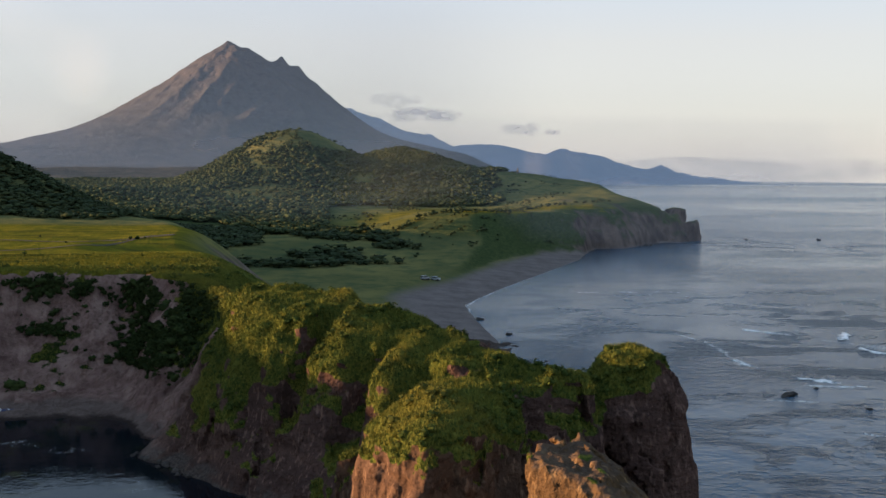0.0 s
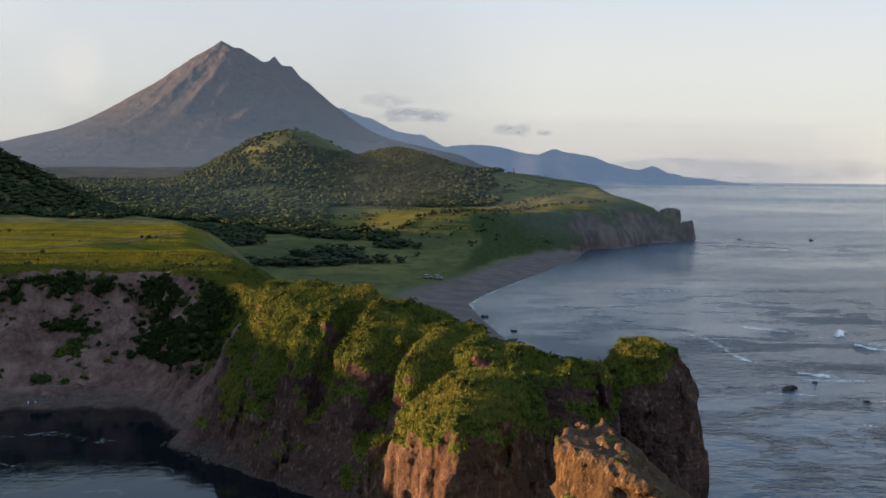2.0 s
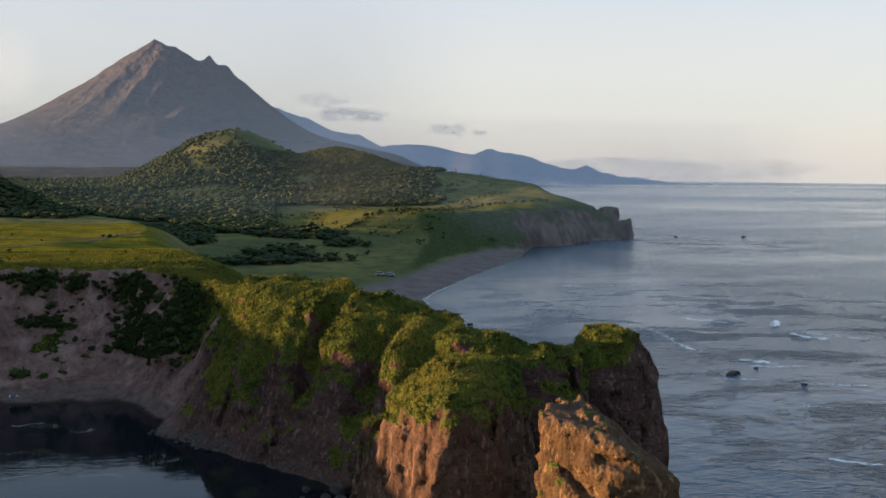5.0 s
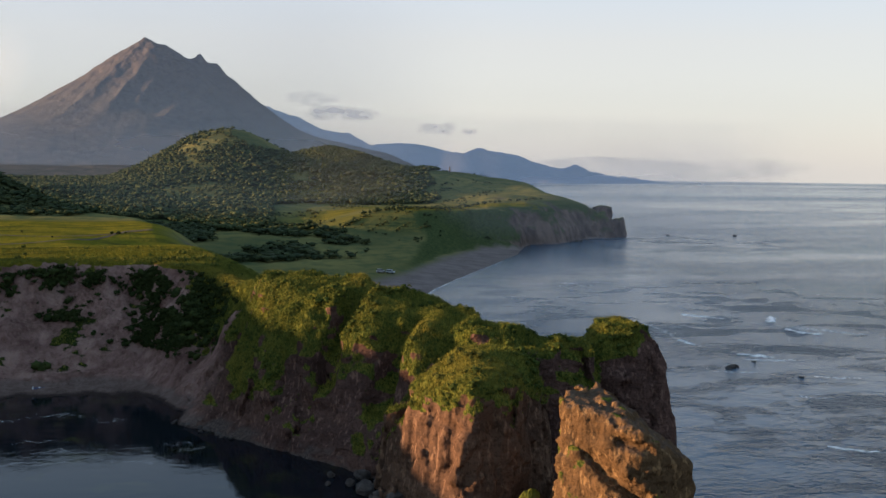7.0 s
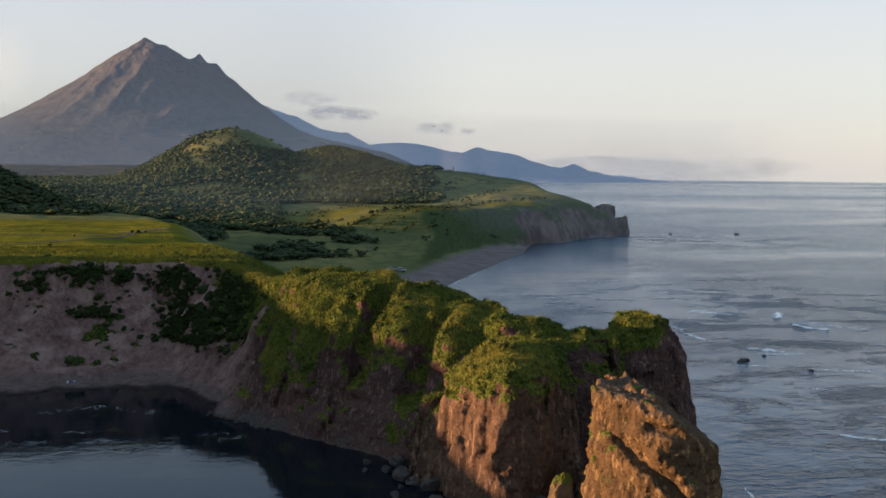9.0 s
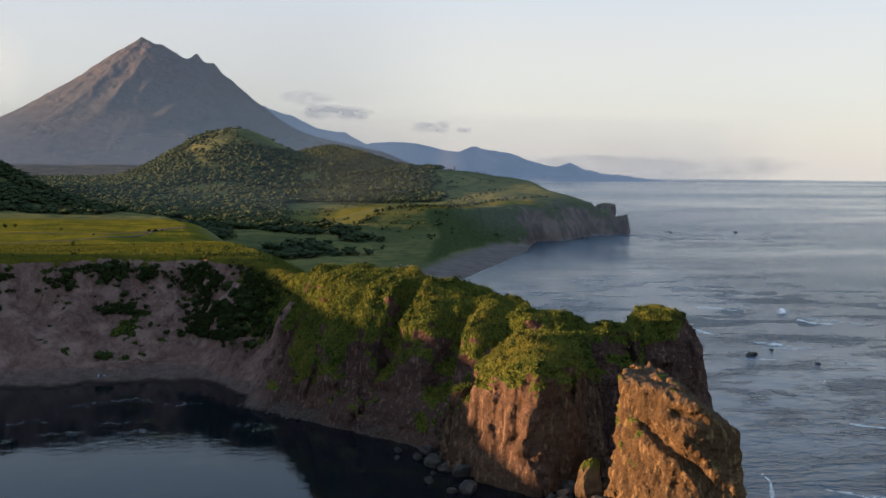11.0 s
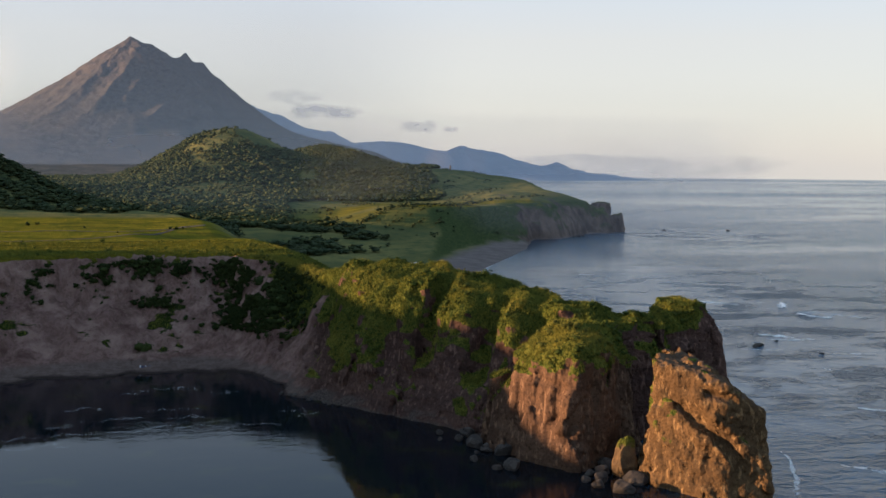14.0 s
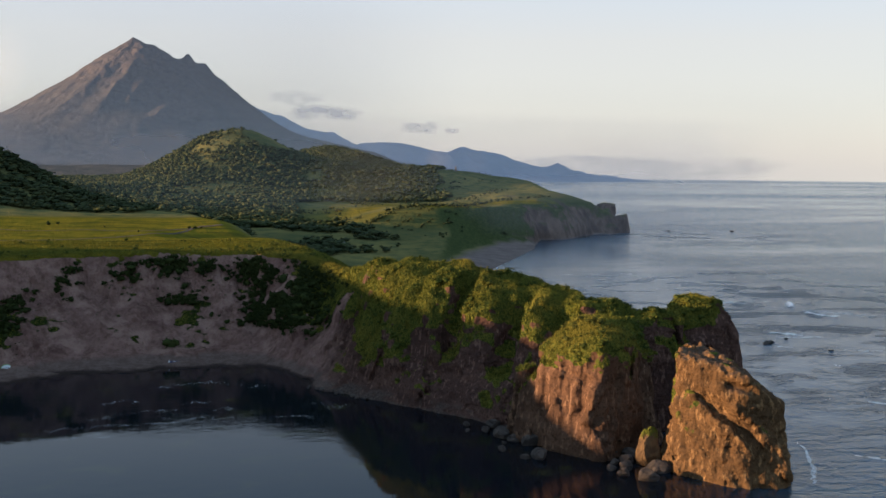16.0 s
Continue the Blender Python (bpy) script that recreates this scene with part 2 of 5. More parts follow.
def plain(name, colour, rough=0.7, var=0.3, size=0.3):
    n = Nodes(name)
    f = n.noise(size, 4)
    c = n.mix(n.ramp(f, 0.3, 0.7), tuple(v * (1 - var) for v in colour), colour)
    return n.done(c, rough, 0.3)


# ---- number helpers ----
rng = np.random.default_rng(7)
LATTICE = rng.random((64, 64, 64)).astype(np.float32)


def vnoise(x, y, z):
    """Smooth value noise, -1 to 1."""
    xi, yi, zi = np.floor(x), np.floor(y), np.floor(z)
    fx, fy, fz = x - xi, y - yi, z - zi
    fx, fy, fz = (f * f * f * (f * (f * 6 - 15) + 10) for f in (fx, fy, fz))
    a, b, c = (v.astype(np.int64) & 63 for v in (xi, yi, zi))
    a1, b1, c1 = (a + 1) & 63, (b + 1) & 63, (c + 1) & 63
    L = LATTICE
    x00 = L[a, b, c] * (1 - fx) + L[a1, b, c] * fx
    x10 = L[a, b1, c] * (1 - fx) + L[a1, b1, c] * fx
    x01 = L[a, b, c1] * (1 - fx) + L[a1, b, c1] * fx
    x11 = L[a, b1, c1] * (1 - fx) + L[a1, b1, c1] * fx
    return ((x00 * (1 - fy) + x10 * fy) * (1 - fz) + (x01 * (1 - fy) + x11 * fy) * fz) * 2 - 1


def fbm(x, y, z=0.0, octaves=4, gain=0.5):
    x, y, z = np.broadcast_arrays(np.asarray(x, float), y, z)
    total, amp = 0.0, 1.0
    for k in range(octaves):
        total = total + amp * vnoise(x + 17.3 * k, y + 5.7 * k, z + 31.1 * k)
        x, y, z, amp = x * 2.03, y * 2.03, z * 2.03, amp * gain
    return total / (2 - 2 * gain ** octaves) * 1.6


def ridged(x, y, z=0.0, octaves=4):
    x, y, z = np.broadcast_arrays(np.asarray(x, float), y, z)
    total, amp = 0.0, 1.0
    for k in range(octaves):
        total = total + amp * (1 - 2 * np.abs(vnoise(x + 9.1 * k, y + 3.3 * k, z + 21.7 * k)))
        x, y, z, amp = x * 2.03, y * 2.03, z * 2.03, amp * 0.5
    return total / 1.9


def step(v, a, b):
    t = np.clip((v - a) / (b - a), 0, 1)
    return t * t * (3 - 2 * t)


def inside_distance(x, y, poly):
    """Distance to the outline of a polygon, positive inside."""
    p = np.asarray(poly, float)
    best = np.full(np.shape(x), 1e18)
    odd = np.zeros(np.shape(x), bool)
    for (ax, ay), (bx, by) in zip(p, np.roll(p, -1, 0)):
        ex, ey = bx - ax, by - ay
        t = np.clip(((x - ax) * ex + (y - ay) * ey) / (ex * ex + ey * ey), 0, 1)
        best = np.minimum(best, (x - ax - t * ex) ** 2 + (y - ay - t * ey) ** 2)
        if ay != by:
            odd ^= ((ay > y) != (by > y)) & (x < ex * (y - ay) / ey + ax)
    return np.where(odd, 1, -1) * np.sqrt(best)


def line_distance(x, y, pts):
    """Distance to a line of (x, y, z) points, and the z of the nearest place on it."""
    best, zz = np.full(np.shape(x), 1e18), np.zeros(np.shape(x))
    for (ax, ay, az), (bx, by, bz) in zip(pts, pts[1:]):
        ex, ey = bx - ax, by - ay
        t = np.clip(((x - ax) * ex + (y - ay) * ey) / (ex * ex + ey * ey), 0, 1)
        d = (x - ax - t * ex) ** 2 + (y - ay - t * ey) ** 2
        zz = np.where(d < best, az + t * (bz - az), zz)
        best = np.minimum(best, d)
    return np.sqrt(best), zz


def smax(a, b, k):
    h = np.clip(0.5 + 0.5 * (a - b) / k, 0, 1)
    return b + (a - b) * h + k * h * (1 - h)


def smin(a, b, k):
    return -smax(-a, -b, k)


def mesh_object(name, verts, faces, mat, smooth=True, attrs=(), parent=None):
    """A mesh from arrays; faces all have the same number of corners."""
    verts, faces = np.asarray(verts, np.float32), np.asarray(faces, np.int32)
    me = bpy.data.meshes.new(name)
    me.vertices.add(len(verts))
    me.vertices.foreach_set("co", verts.ravel())
    k = faces.shape[1]
    me.loops.add(faces.size)
    me.loops.foreach_set("vertex_index", faces.ravel())
    me.polygons.add(len(faces))
    me.polygons.foreach_set("loop_start", np.arange(len(faces), dtype=np.int32) * k)
    me.polygons.foreach_set("use_smooth", np.full(len(faces), smooth))
    for key, values in attrs:
        me.attributes.new(key, "FLOAT", "POINT").data.foreach_set("value", np.asarray(values, np.float32))
    me.update(calc_edges=True)
    me.validate()
    me.materials.append(mat)
    ob = new(name, me)
    if parent:
        ob.parent = parent
    return ob


def surface_nets(field, origin, cell):
    """The surface field = 0 (inside positive) of a voxel grid, as quads."""
    s = field > 0
    nx, ny, nz = (k - 1 for k in field.shape)
    count = np.zeros((nx, ny, nz), np.int8)
    for i in (0, 1):
        for j in (0, 1):
            for k in (0, 1):
                count += s[i:nx + i, j:ny + j, k:nz + k]
    active = np.argwhere((count > 0) & (count < 8))
    index = np.full((nx, ny, nz), -1, np.int32)
    index[tuple(active.T)] = np.arange(len(active))
    pos, hits = np.zeros((len(active), 3)), np.zeros(len(active))
    for axis in range(3):
        others = [a for a in range(3) if a != axis]
        for i in (0, 1):
            for j in (0, 1):
                a = active.copy()
                a[:, others[0]] += i
                a[:, others[1]] += j
                b = a.copy()
                b[:, axis] += 1
                fa, fb = field[tuple(a.T)], field[tuple(b.T)]
                cross = (fa > 0) != (fb > 0)
                t = np.where(cross, fa / np.where(cross, fa - fb, 1), 0)
                p = a.astype(float)
                p[:, axis] += t
                pos += np.where(cross[:, None], p, 0)
                hits += cross
    pos = pos / hits[:, None] * cell + origin
    quads = []
    for axis in range(3):
        o1, o2 = (axis + 1) % 3, (axis + 2) % 3
        a = [slice(None)] * 3
        b = [slice(None)] * 3
        a[axis], b[axis] = slice(0, -1), slice(1, None)
        e = np.argwhere(s[tuple(a)] != s[tuple(b)])
        e = e[(e[:, o1] > 0) & (e[:, o2] > 0) & (e[:, o1] < field.shape[o1] - 1) & (e[:, o2] < field.shape[o2] - 1)]
        flip = s[tuple(e.T)]
        q = []
        for i, j in ((0, 0), (1, 0), (1, 1), (0, 1)):
            c = e.copy()
            c[:, o1] -= i
            c[:, o2] -= j
            q.append(index[tuple(c.T)])
        q = np.stack(q, 1)
        q[~flip] = q[~flip][:, ::-1]
        quads.append(q)
    return pos, np.concatenate(quads)


def largest_piece(verts, faces):
    """Drops all but the largest connected piece."""
    lab = np.arange(len(verts))
    for k in range(400):
        low = lab[faces].min(1)
        nxt = lab.copy()
        np.minimum.at(nxt, faces.ravel(), np.repeat(low, 4))
        nxt = nxt[nxt]
        if (nxt == lab).all():
            break
        lab = nxt
    best = np.bincount(lab).argmax()
    keep = lab == best
    index = np.cumsum(keep) - 1
    return verts[keep], index[faces[keep[faces[:, 0]]]]


def normals_of(verts, faces):
    d1, d2 = verts[faces[:, 2]] - verts[faces[:, 0]], verts[faces[:, 3]] - verts[faces[:, 1]]
    fn = np.cross(d1, d2)
    vn = np.zeros_like(verts)
    for k in range(4):
        np.add.at(vn, faces[:, k], fn)
    return vn / (np.linalg.norm(vn, axis=1)[:, None] + 1e-9)


# ---- the lie of the land ----
COAST = [(56, 148), (52, 170), (46, 200), (46, 240), (48.5, 287), (47.5, 332), (48.5, 374), (67, 418), (100, 485), (137, 560),
         (155, 615), (165, 638), (184, 638), (214, 680), (244, 703), (250, 740), (262, 800), (285, 900), (300, 1000), (330, 1300),
         (420, 1800), (520, 2700), (-2600, 2700), (-2600, -300), (-300, -300), (-230, 20), (-190, 90), (-145, 148),
         (-125, 182), (-104, 195), (-91, 204), (-67, 207.5), (-54, 208.5), (-41, 203), (-34, 190), (-33, 179),
         (-23.5, 167), (-13, 155.6), (-5, 146), (3, 134), (12, 128), (22, 132), (34, 138), (46, 140)]
PLATEAU = [(-2600, 190), (-2600, 470), (-110, 470), (-66, 430), (-52, 388), (-50, 350), (-36, 308), (-26, 262), (-26, 215), (-60, 190),
           (-110, 170), (-170, 120), (-240, 60), (-300, -300), (-2600, -300)]
CREST = [(-30, 216, 19), (-14, 205, 26), (-5, 182, 26.5), (2, 168, 26.5), (11, 158, 24.5), (20, 147, 22.5), (31, 155, 18.5), (42, 154, 17)]


def land_top(x, y):
    """Height of the country away from its coast."""
    v = np.interp(y, [200, 390, 480, 530, 600, 700, 800, 1000, 1300, 1700, 2700], [3, 3, 5, 9, 14, 24, 32, 45, 48, 47, 50])
    v = v + 9 * np.exp(-((x - 150) / 90) ** 2 - ((y - 640) / 70) ** 2)
    terrace = np.exp(-((x - 138) / 104) ** 6 - ((y - 640) / 76) ** 6)
    v = v + (25.5 - v) * terrace
    hx = x + 37
    v = v + 40 * np.exp(-(hx / np.where(hx < 0, 72, 60)) ** 2 - ((y - 1010) / 110) ** 2)
    hx = x - 130
    v = v + 28 * np.exp(-(hx / np.where(hx < 0, 150, 72)) ** 2 - ((y - 1300) / 120) ** 2)
    v = v + 13 * np.exp(-((x - 90) / 150) ** 2 - ((y - 890) / 75) ** 2)
    v = smin(v, 52 - 0.3 * (x - 157) + np.maximum(0, 60 - 0.3 * (y - 700)), 4)
    v = v + fbm(x / 90, y / 90, 3.0, 4) * 3.0 * step(y, 420, 700)
    v = v - 15 * step(-x, 70, 190) * step(y, 760, 900)          # low saddle west of the round hill
    d = inside_distance(x, y, PLATEAU)
    plat = 26 + 0.012 * (y - 250) + fbm(x / 40, y / 40, 9.0, 3) * 0.7
    plat = plat - 5 * np.exp(-((y - 321) / 14) ** 2) * step(x, -80, -48)
    v = v + (plat - v) * step(d, -34, 6) ** 0.8
    v = v + 68 * np.exp(-((x + 230) / 102) ** 2 - ((y - 530) / 62) ** 2)
    # rise added out of view, shaped to throw shadow on cove and headland
    v = v + (17 + 8 * step(y, 246, 262)) * np.exp(-((x + 232) / 50) ** 4 - ((y - 214) / 65) ** 6)
    ridge, rz = line_distance(x, y, CREST)
    v = smax(v, rz + 0.6 - 0.75 * np.maximum(0, ridge - 8), 2.5)
    return v


def spurs(along):
    """Ribs and gullies of the headland, by the way along its cove side: metres by which the slope stands forward."""
    return np.interp(along, [-12, -6, -2, 3, 6.5, 9, 12.5, 14.6, 15.8, 18.2, 20.5, 23, 26, 28.5, 31, 34, 37.5, 40.5, 43.5, 48],
                     [0, -1.5, 1.0, 1.5, -1.2, 1.5, 2.6, 2.2, -3.2, -3.0, 1.0, 2.8, 2.4, -1.2, -3.6, -1.5, 3.0, 1.5, -2.6, 0])


def coast_height(x, y, rough=True):
    """Height of the land with its beaches and cliffs."""
    d = inside_distance(x, y, COAST)
    near = (y < 275) & (x > -150)
    if rough:
        along = (x + 23.5) * 0.668 - (y - 167) * 0.743
        along = along + 2.0 * vnoise(x / 9, y / 9, 0.5 + 0 * x)
        spur = (spurs(along) + 1.9 * fbm(along / 7, d / 11, 5.0, 4)) * step(d, 2, 8) * step(-d, -34, -20) * step(x, -34, -26)
        gully = ridged(x / 9 + 0.4 * vnoise(x / 9, y / 9, 0 * x), y / 60, 3.0, 3) * 2.8 * step(-x, 34, 44) * step(d, 13, 22)
        gully = gully + ridged(x / 3.6 + 0.3 * vnoise(x / 5, y / 5, 0 * x), y / 40, 8.0, 2) * 0.9 * step(-x, 34, 44) * step(d, 12, 18)
        rib = gully + ridged(x / 17, y / 17, 2.0, 3) * 1.0 + fbm(x / 6, y / 6, 4.0, 3) * 0.8 + spur
        d = d + np.where(near, rib * step(d, 2, 9), fbm(x / 26, y / 26, 1.0, 4) * 3.5 * step(d, 3, 14))
    bay = np.interp(d, [-40, 0, 24, 30, 62, 1500], [-5, 0, 2.0, 3.0, 25, 900])
    far = np.interp(d, [-20, 0, 1.5, 9, 16, 34, 1500], [-6, 0, 6, 19, 24, 30, 900])
    cove = np.interp(d, [-20, 0, 9, 15, 34, 43, 48, 1500], [-4, 0, 1.2, 3.2, 15, 25.5, 30, 900])
    head = np.interp(d, [-12, 0, 1, 6, 10, 15, 22, 60], [-6, 0, 2.5, 10.5, 18.5, 25, 30, 60])
    bayside = np.interp(d, [-15, 0, 6, 14, 24, 60], [-4, 0, 2, 9, 18, 50])
    h = bay + (far - bay) * step(y, 585, 625)
    wn = step(-y, -285, -262)
    mid = np.interp(d, [-12, 0, 3, 14, 26, 34, 60], [-5, 0, 2, 10, 19, 27, 60])
    c = head + (mid - head) * step(-x, 15, 29)
    c = c + (cove - c) * step(-x, 34, 46)
    c = c + (bayside - c) * step(x, 14, 26) * step(y, 150, 172)
    h = h + (c - h) * np.maximum(wn, step(-x, 10, 30) * step(-y, -330, -285))
    top = land_top(x, y)
    if rough:
        top = top + np.where(near & (y < 232), 1.5 * fbm(x / 8, y / 8, 6.0, 3), 0)
    return smin(h, top, 1.6), d


NEAR_X, NEAR_Y, NEAR_Z, CELL = (-150.0, 66.0), (104.0, 292.0), (-2.4, 33.0), 0.55


CAPE_X, CAPE_Y, CAPE_CELL = (118.0, 290.0), (596.0, 772.0), 1.3


def column(X, Y, Z, cx, cy, rx, ry, top, turn=0.0, lean=0.06, power=2.6, dome=2.0, tilt=(0.0, 0.0)):
    """Inside distance of an upright rock with steep sides and a rounded top."""
    c, s = math.cos(radians(turn)), math.sin(radians(turn))
    u, v = (X - cx) * c + (Y - cy) * s, -(X - cx) * s + (Y - cy) * c
    k = (np.abs(u / rx) ** power + np.abs(v / ry) ** power) ** (1 / power)
    side = (1 - k) * min(rx, ry) + lean * (top - Z)
    return smin(side, top + tilt[0] * u + tilt[1] * v - Z, dome)


def blocks(x, y, z):
    """Cell pattern: distance between the two nearest cell walls, 0 in the cracks."""
    xi, yi, zi = (np.floor(v).astype(np.int64) for v in (x, y, z))
    d1, d2, tone = np.full(x.shape, 9.0), np.full(x.shape, 9.0), np.zeros(x.shape)
    L = LATTICE
    for i in (-1, 0, 1):
        for j in (-1, 0, 1):
            for k in (-1, 0, 1):
                a, b, c = (xi + i) & 63, (yi + j) & 63, (zi + k) & 63
                px, py, pz = xi + i + L[a, b, c], yi + j + L[b, c, a], zi + k + L[c, a, b]
                d = (px - x) ** 2 + (py - y) ** 2 + (pz - z) ** 2
                nearer = d < d1
                tone = np.where(nearer, L[a, c, b], tone)
                d2 = np.where(nearer, d1, np.minimum(d2, d))
                d1 = np.where(nearer, d, d1)
    return np.sqrt(d2) - np.sqrt(d1), tone


def rock_noise(x, y, z):
    wx, wy = x + 0.8 * vnoise(x / 2, y / 2, z / 2), y + 0.8 * vnoise(x / 2 + 9, y / 2, z / 2)
    gap, tone = blocks(wx / 4.2, wy / 4.2, z / 13)
    gap2, tone2 = blocks(x / 1.9, y / 1.9, z / 3.2)
    return (2.0 * (tone - 0.5) - 0.2 * np.exp(-gap / 0.08) + 0.35 * (tone2 - 0.5) + ridged(wx / 3.4, wy / 3.4, z / 20, 2) * 0.6
            + fbm(x / 9, y / 9, z / 14, 3) * 0.8 + ridged(x / 14, y / 14, z / 2.6, 2) * 0.2 + fbm(x / 1.6, y / 1.6, z / 1.6, 2) * 0.08)


def voxel_rock(xr, yr, zr, cell, shape, amount, grain=None):
    """Builds the rock shape(X, Y, Z) in a box, roughened by amount(field, X, Y, Z)."""
    ax = [np.arange(a, b, cell) for a, b in (xr, yr, zr)]
    X, Y = np.meshgrid(ax[0], ax[1], indexing="ij")
    field = np.empty((len(ax[0]), len(ax[1]), len(ax[2])), np.float32)
    plan = shape(X, Y, None)
    for k, z in enumerate(ax[2]):
        field[:, :, k] = shape(X, Y, z, plan)
    near = np.argwhere(np.abs(field) < 3.0)
    x, y, z = (ax[i][near[:, i]] for i in range(3))
    field[tuple(near.T)] += amount(x, y, z) * rock_noise(x, y, z)
    if grain:
        field[tuple(near.T)] += grain(x, y, z)
    return largest_piece(*surface_nets(field, np.array([ax[0][0], ax[1][0], ax[2][0]]), cell))


def coast_shape(X, Y, z, plan=None):
    if plan is None:
        h, d = coast_height(X, Y)
        gx, gy = np.gradient(h, CELL)
        return h, np.sqrt(1 + gx * gx + gy * gy)
    h, steep = plan
    f = (h - z) / steep
    f = smax(f, column(X, Y, z, 21, 145, 6.5, 7, 23.2, 0, 0.25, 2.2, 3.0), 2.0)                        # its upper knoll
    f = smax(f, column(X, Y, z, 29.5, 138.5, 6.5, 5.5, 21.4, 0, 0.12, 2.8, 2.5), 1.5)                           # back wall
    f = smax(f, column(X, Y, z, 30.5, 138, 6.5, 6.5, 16.5, 20, 0.10, 2.6, 3.0), 2.0)                   # dark wall in the cleft
    f = smax(f, column(X, Y, z, 45.0, 148.5, 6.2, 8.5, 24.4, 0, 0.12, 2.0, 9.5), 1.0)                       # grassy knob
    return f


def coast_amount(x, y, z):
    h, d = coast_height(x, y)
    flat = step(z, 19, 25) * step(d, 12, 20)
    cove = step(-x, 24, 40)
    green = step(z, 14, 20) * step(y, 134, 142)
    return (1 - 0.8 * np.maximum(flat, 0.75 * green)) * (1 - 0.5 * cove) * step(z, -2, 2.5)


# cliff rock tinted darker and bluer for shade; buttress and stack keep sunlit tones
coast_mat = coast_material(light=0.84, warm=1.02)


def coast_grain(x, y, z):
    """Hummocks of turf on the headland."""
    return (0.55 * fbm(x / 3.4, y / 3.4, z / 3.4, 3) + 0.30 * ridged(x / 5.5, y / 5.5, z / 8, 2)) * step(z, 9, 14) * step(x, -34, -26) * (1 - step(y, 225, 240))


cv, cf = voxel_rock(NEAR_X, NEAR_Y, NEAR_Z, CELL, coast_shape, coast_amount, coast_grain)
cn = normals_of(cv, cf)
ch, cd = coast_height(cv[:, 0], cv[:, 1], False)
cove_side = step(-cv[:, 0], 26, 38)


def red_slope(v):
    """The bare red scree that runs down to the cove at the root of the headland."""
    dist, z = line_distance(v[:, 0], v[:, 1], [(-20.8, 206, 18), (-25.3, 203, 13), (-29.9, 200, 7), (-34, 192, 2)])
    return np.exp(-(dist / (3.0 + 0.15 * (18 - np.clip(v[:, 2], 0, 18)))) ** 2) * step(-v[:, 2], -21, -17.5)


def headland_green(v, nrm, cove):
    """Where grass holds on the headland."""
    spots = fbm(v[:, 0] / 9, v[:, 1] / 9, v[:, 2] / 9, 4)
    g = nrm[:, 2] * 1.15 + 0.62 * spots + 0.50 * step(v[:, 2], 5, 18) * (1 - cove) - 0.62 - 0.60 * cove
    g = g - 1.3 * red_slope(v)
    g = g - 1.3 * np.maximum(step(v[:, 0], 44, 48) * step(-v[:, 2], -21.8, -20.2), step(v[:, 0], 38, 41) * step(-v[:, 2], -18.5 - 2.5 * spots, -16.5 - 2.5 * spots))
    g = g - 0.8 * step(-v[:, 1], -134, -126) * step(-v[:, 2], -17, -13)
    along = (v[:, 0] + 23.5) * 0.668 - (v[:, 1] - 167) * 0.743
    g = g - 0.05 * spurs(along) * step(-v[:, 2], -17, -12) + 0.16 * step(v[:, 2], 11, 17) * (1 - cove) * step(v[:, 1], 134, 140)
    return np.clip(0.5 + 2.2 * g, 0, 1) * step(v[:, 2], 1.5, 4.0)


veg = headland_green(cv, cn, cove_side)
veg = np.maximum(veg, step(cv[:, 2], 24, 25.2) * step(cn[:, 2], 0.6, 0.8))
shore = step(-cv[:, 2], -2.4, -1.3) * step(cn[:, 2], 0.35, 0.7)
cdry = step(inside_distance(cv[:, 0], cv[:, 1], PLATEAU), -8, 4) * step(cv[:, 2], 23.5, 25.0) * step(cv[:, 1], 222, 240)
coast = mesh_object("coast_cliffs", cv, cf, coast_mat, True, (("veg", veg), ("scree", np.maximum(cove_side, red_slope(cv))), ("shore", shore), ("dry", cdry)))
tagged(coast, "brown eroded sea cliffs with grassy tops round a dark cove", "cliff", kind="structure")


# the buttress: a square-shouldered pillar split by upright cracks
def buttress_shape(X, Y, z, plan=None):
    if plan is None:
        return ()
    c, w = math.cos(radians(34)), math.sin(radians(34))
    u, v = (X - 11.2) * c + (Y - 123.3) * w, -(X - 11.2) * w + (Y - 123.3) * c
    crown = np.minimum(smin(20.6 - 0.34 * (v + 9) + 0.60 * (u + 6.8), 22.0 + 0.25 * (v + 3), 1.5), 23.4 - 0.3 * np.maximum(0, u - 5))
    side = (1 - ((np.abs(u) / 5.9) ** 6 + (np.abs(v) / 8.2) ** 6) ** (1 / 6)) * 5.9 + 0.06 * (21 - z)
    f = smin(side, (crown - z) * 0.86, 1.6)
    f = smax(f, column(X, Y, z, 5.6, 130.0, 3.2, 5.0, 13.0, 15, 0.12, 2.6, 2.5), 0.8)
    return smax(f, column(X, Y, z, 18.5, 133, 5.5, 8.5, 22.0, 20, 0.14, 2.4, 4.5), 1.5)


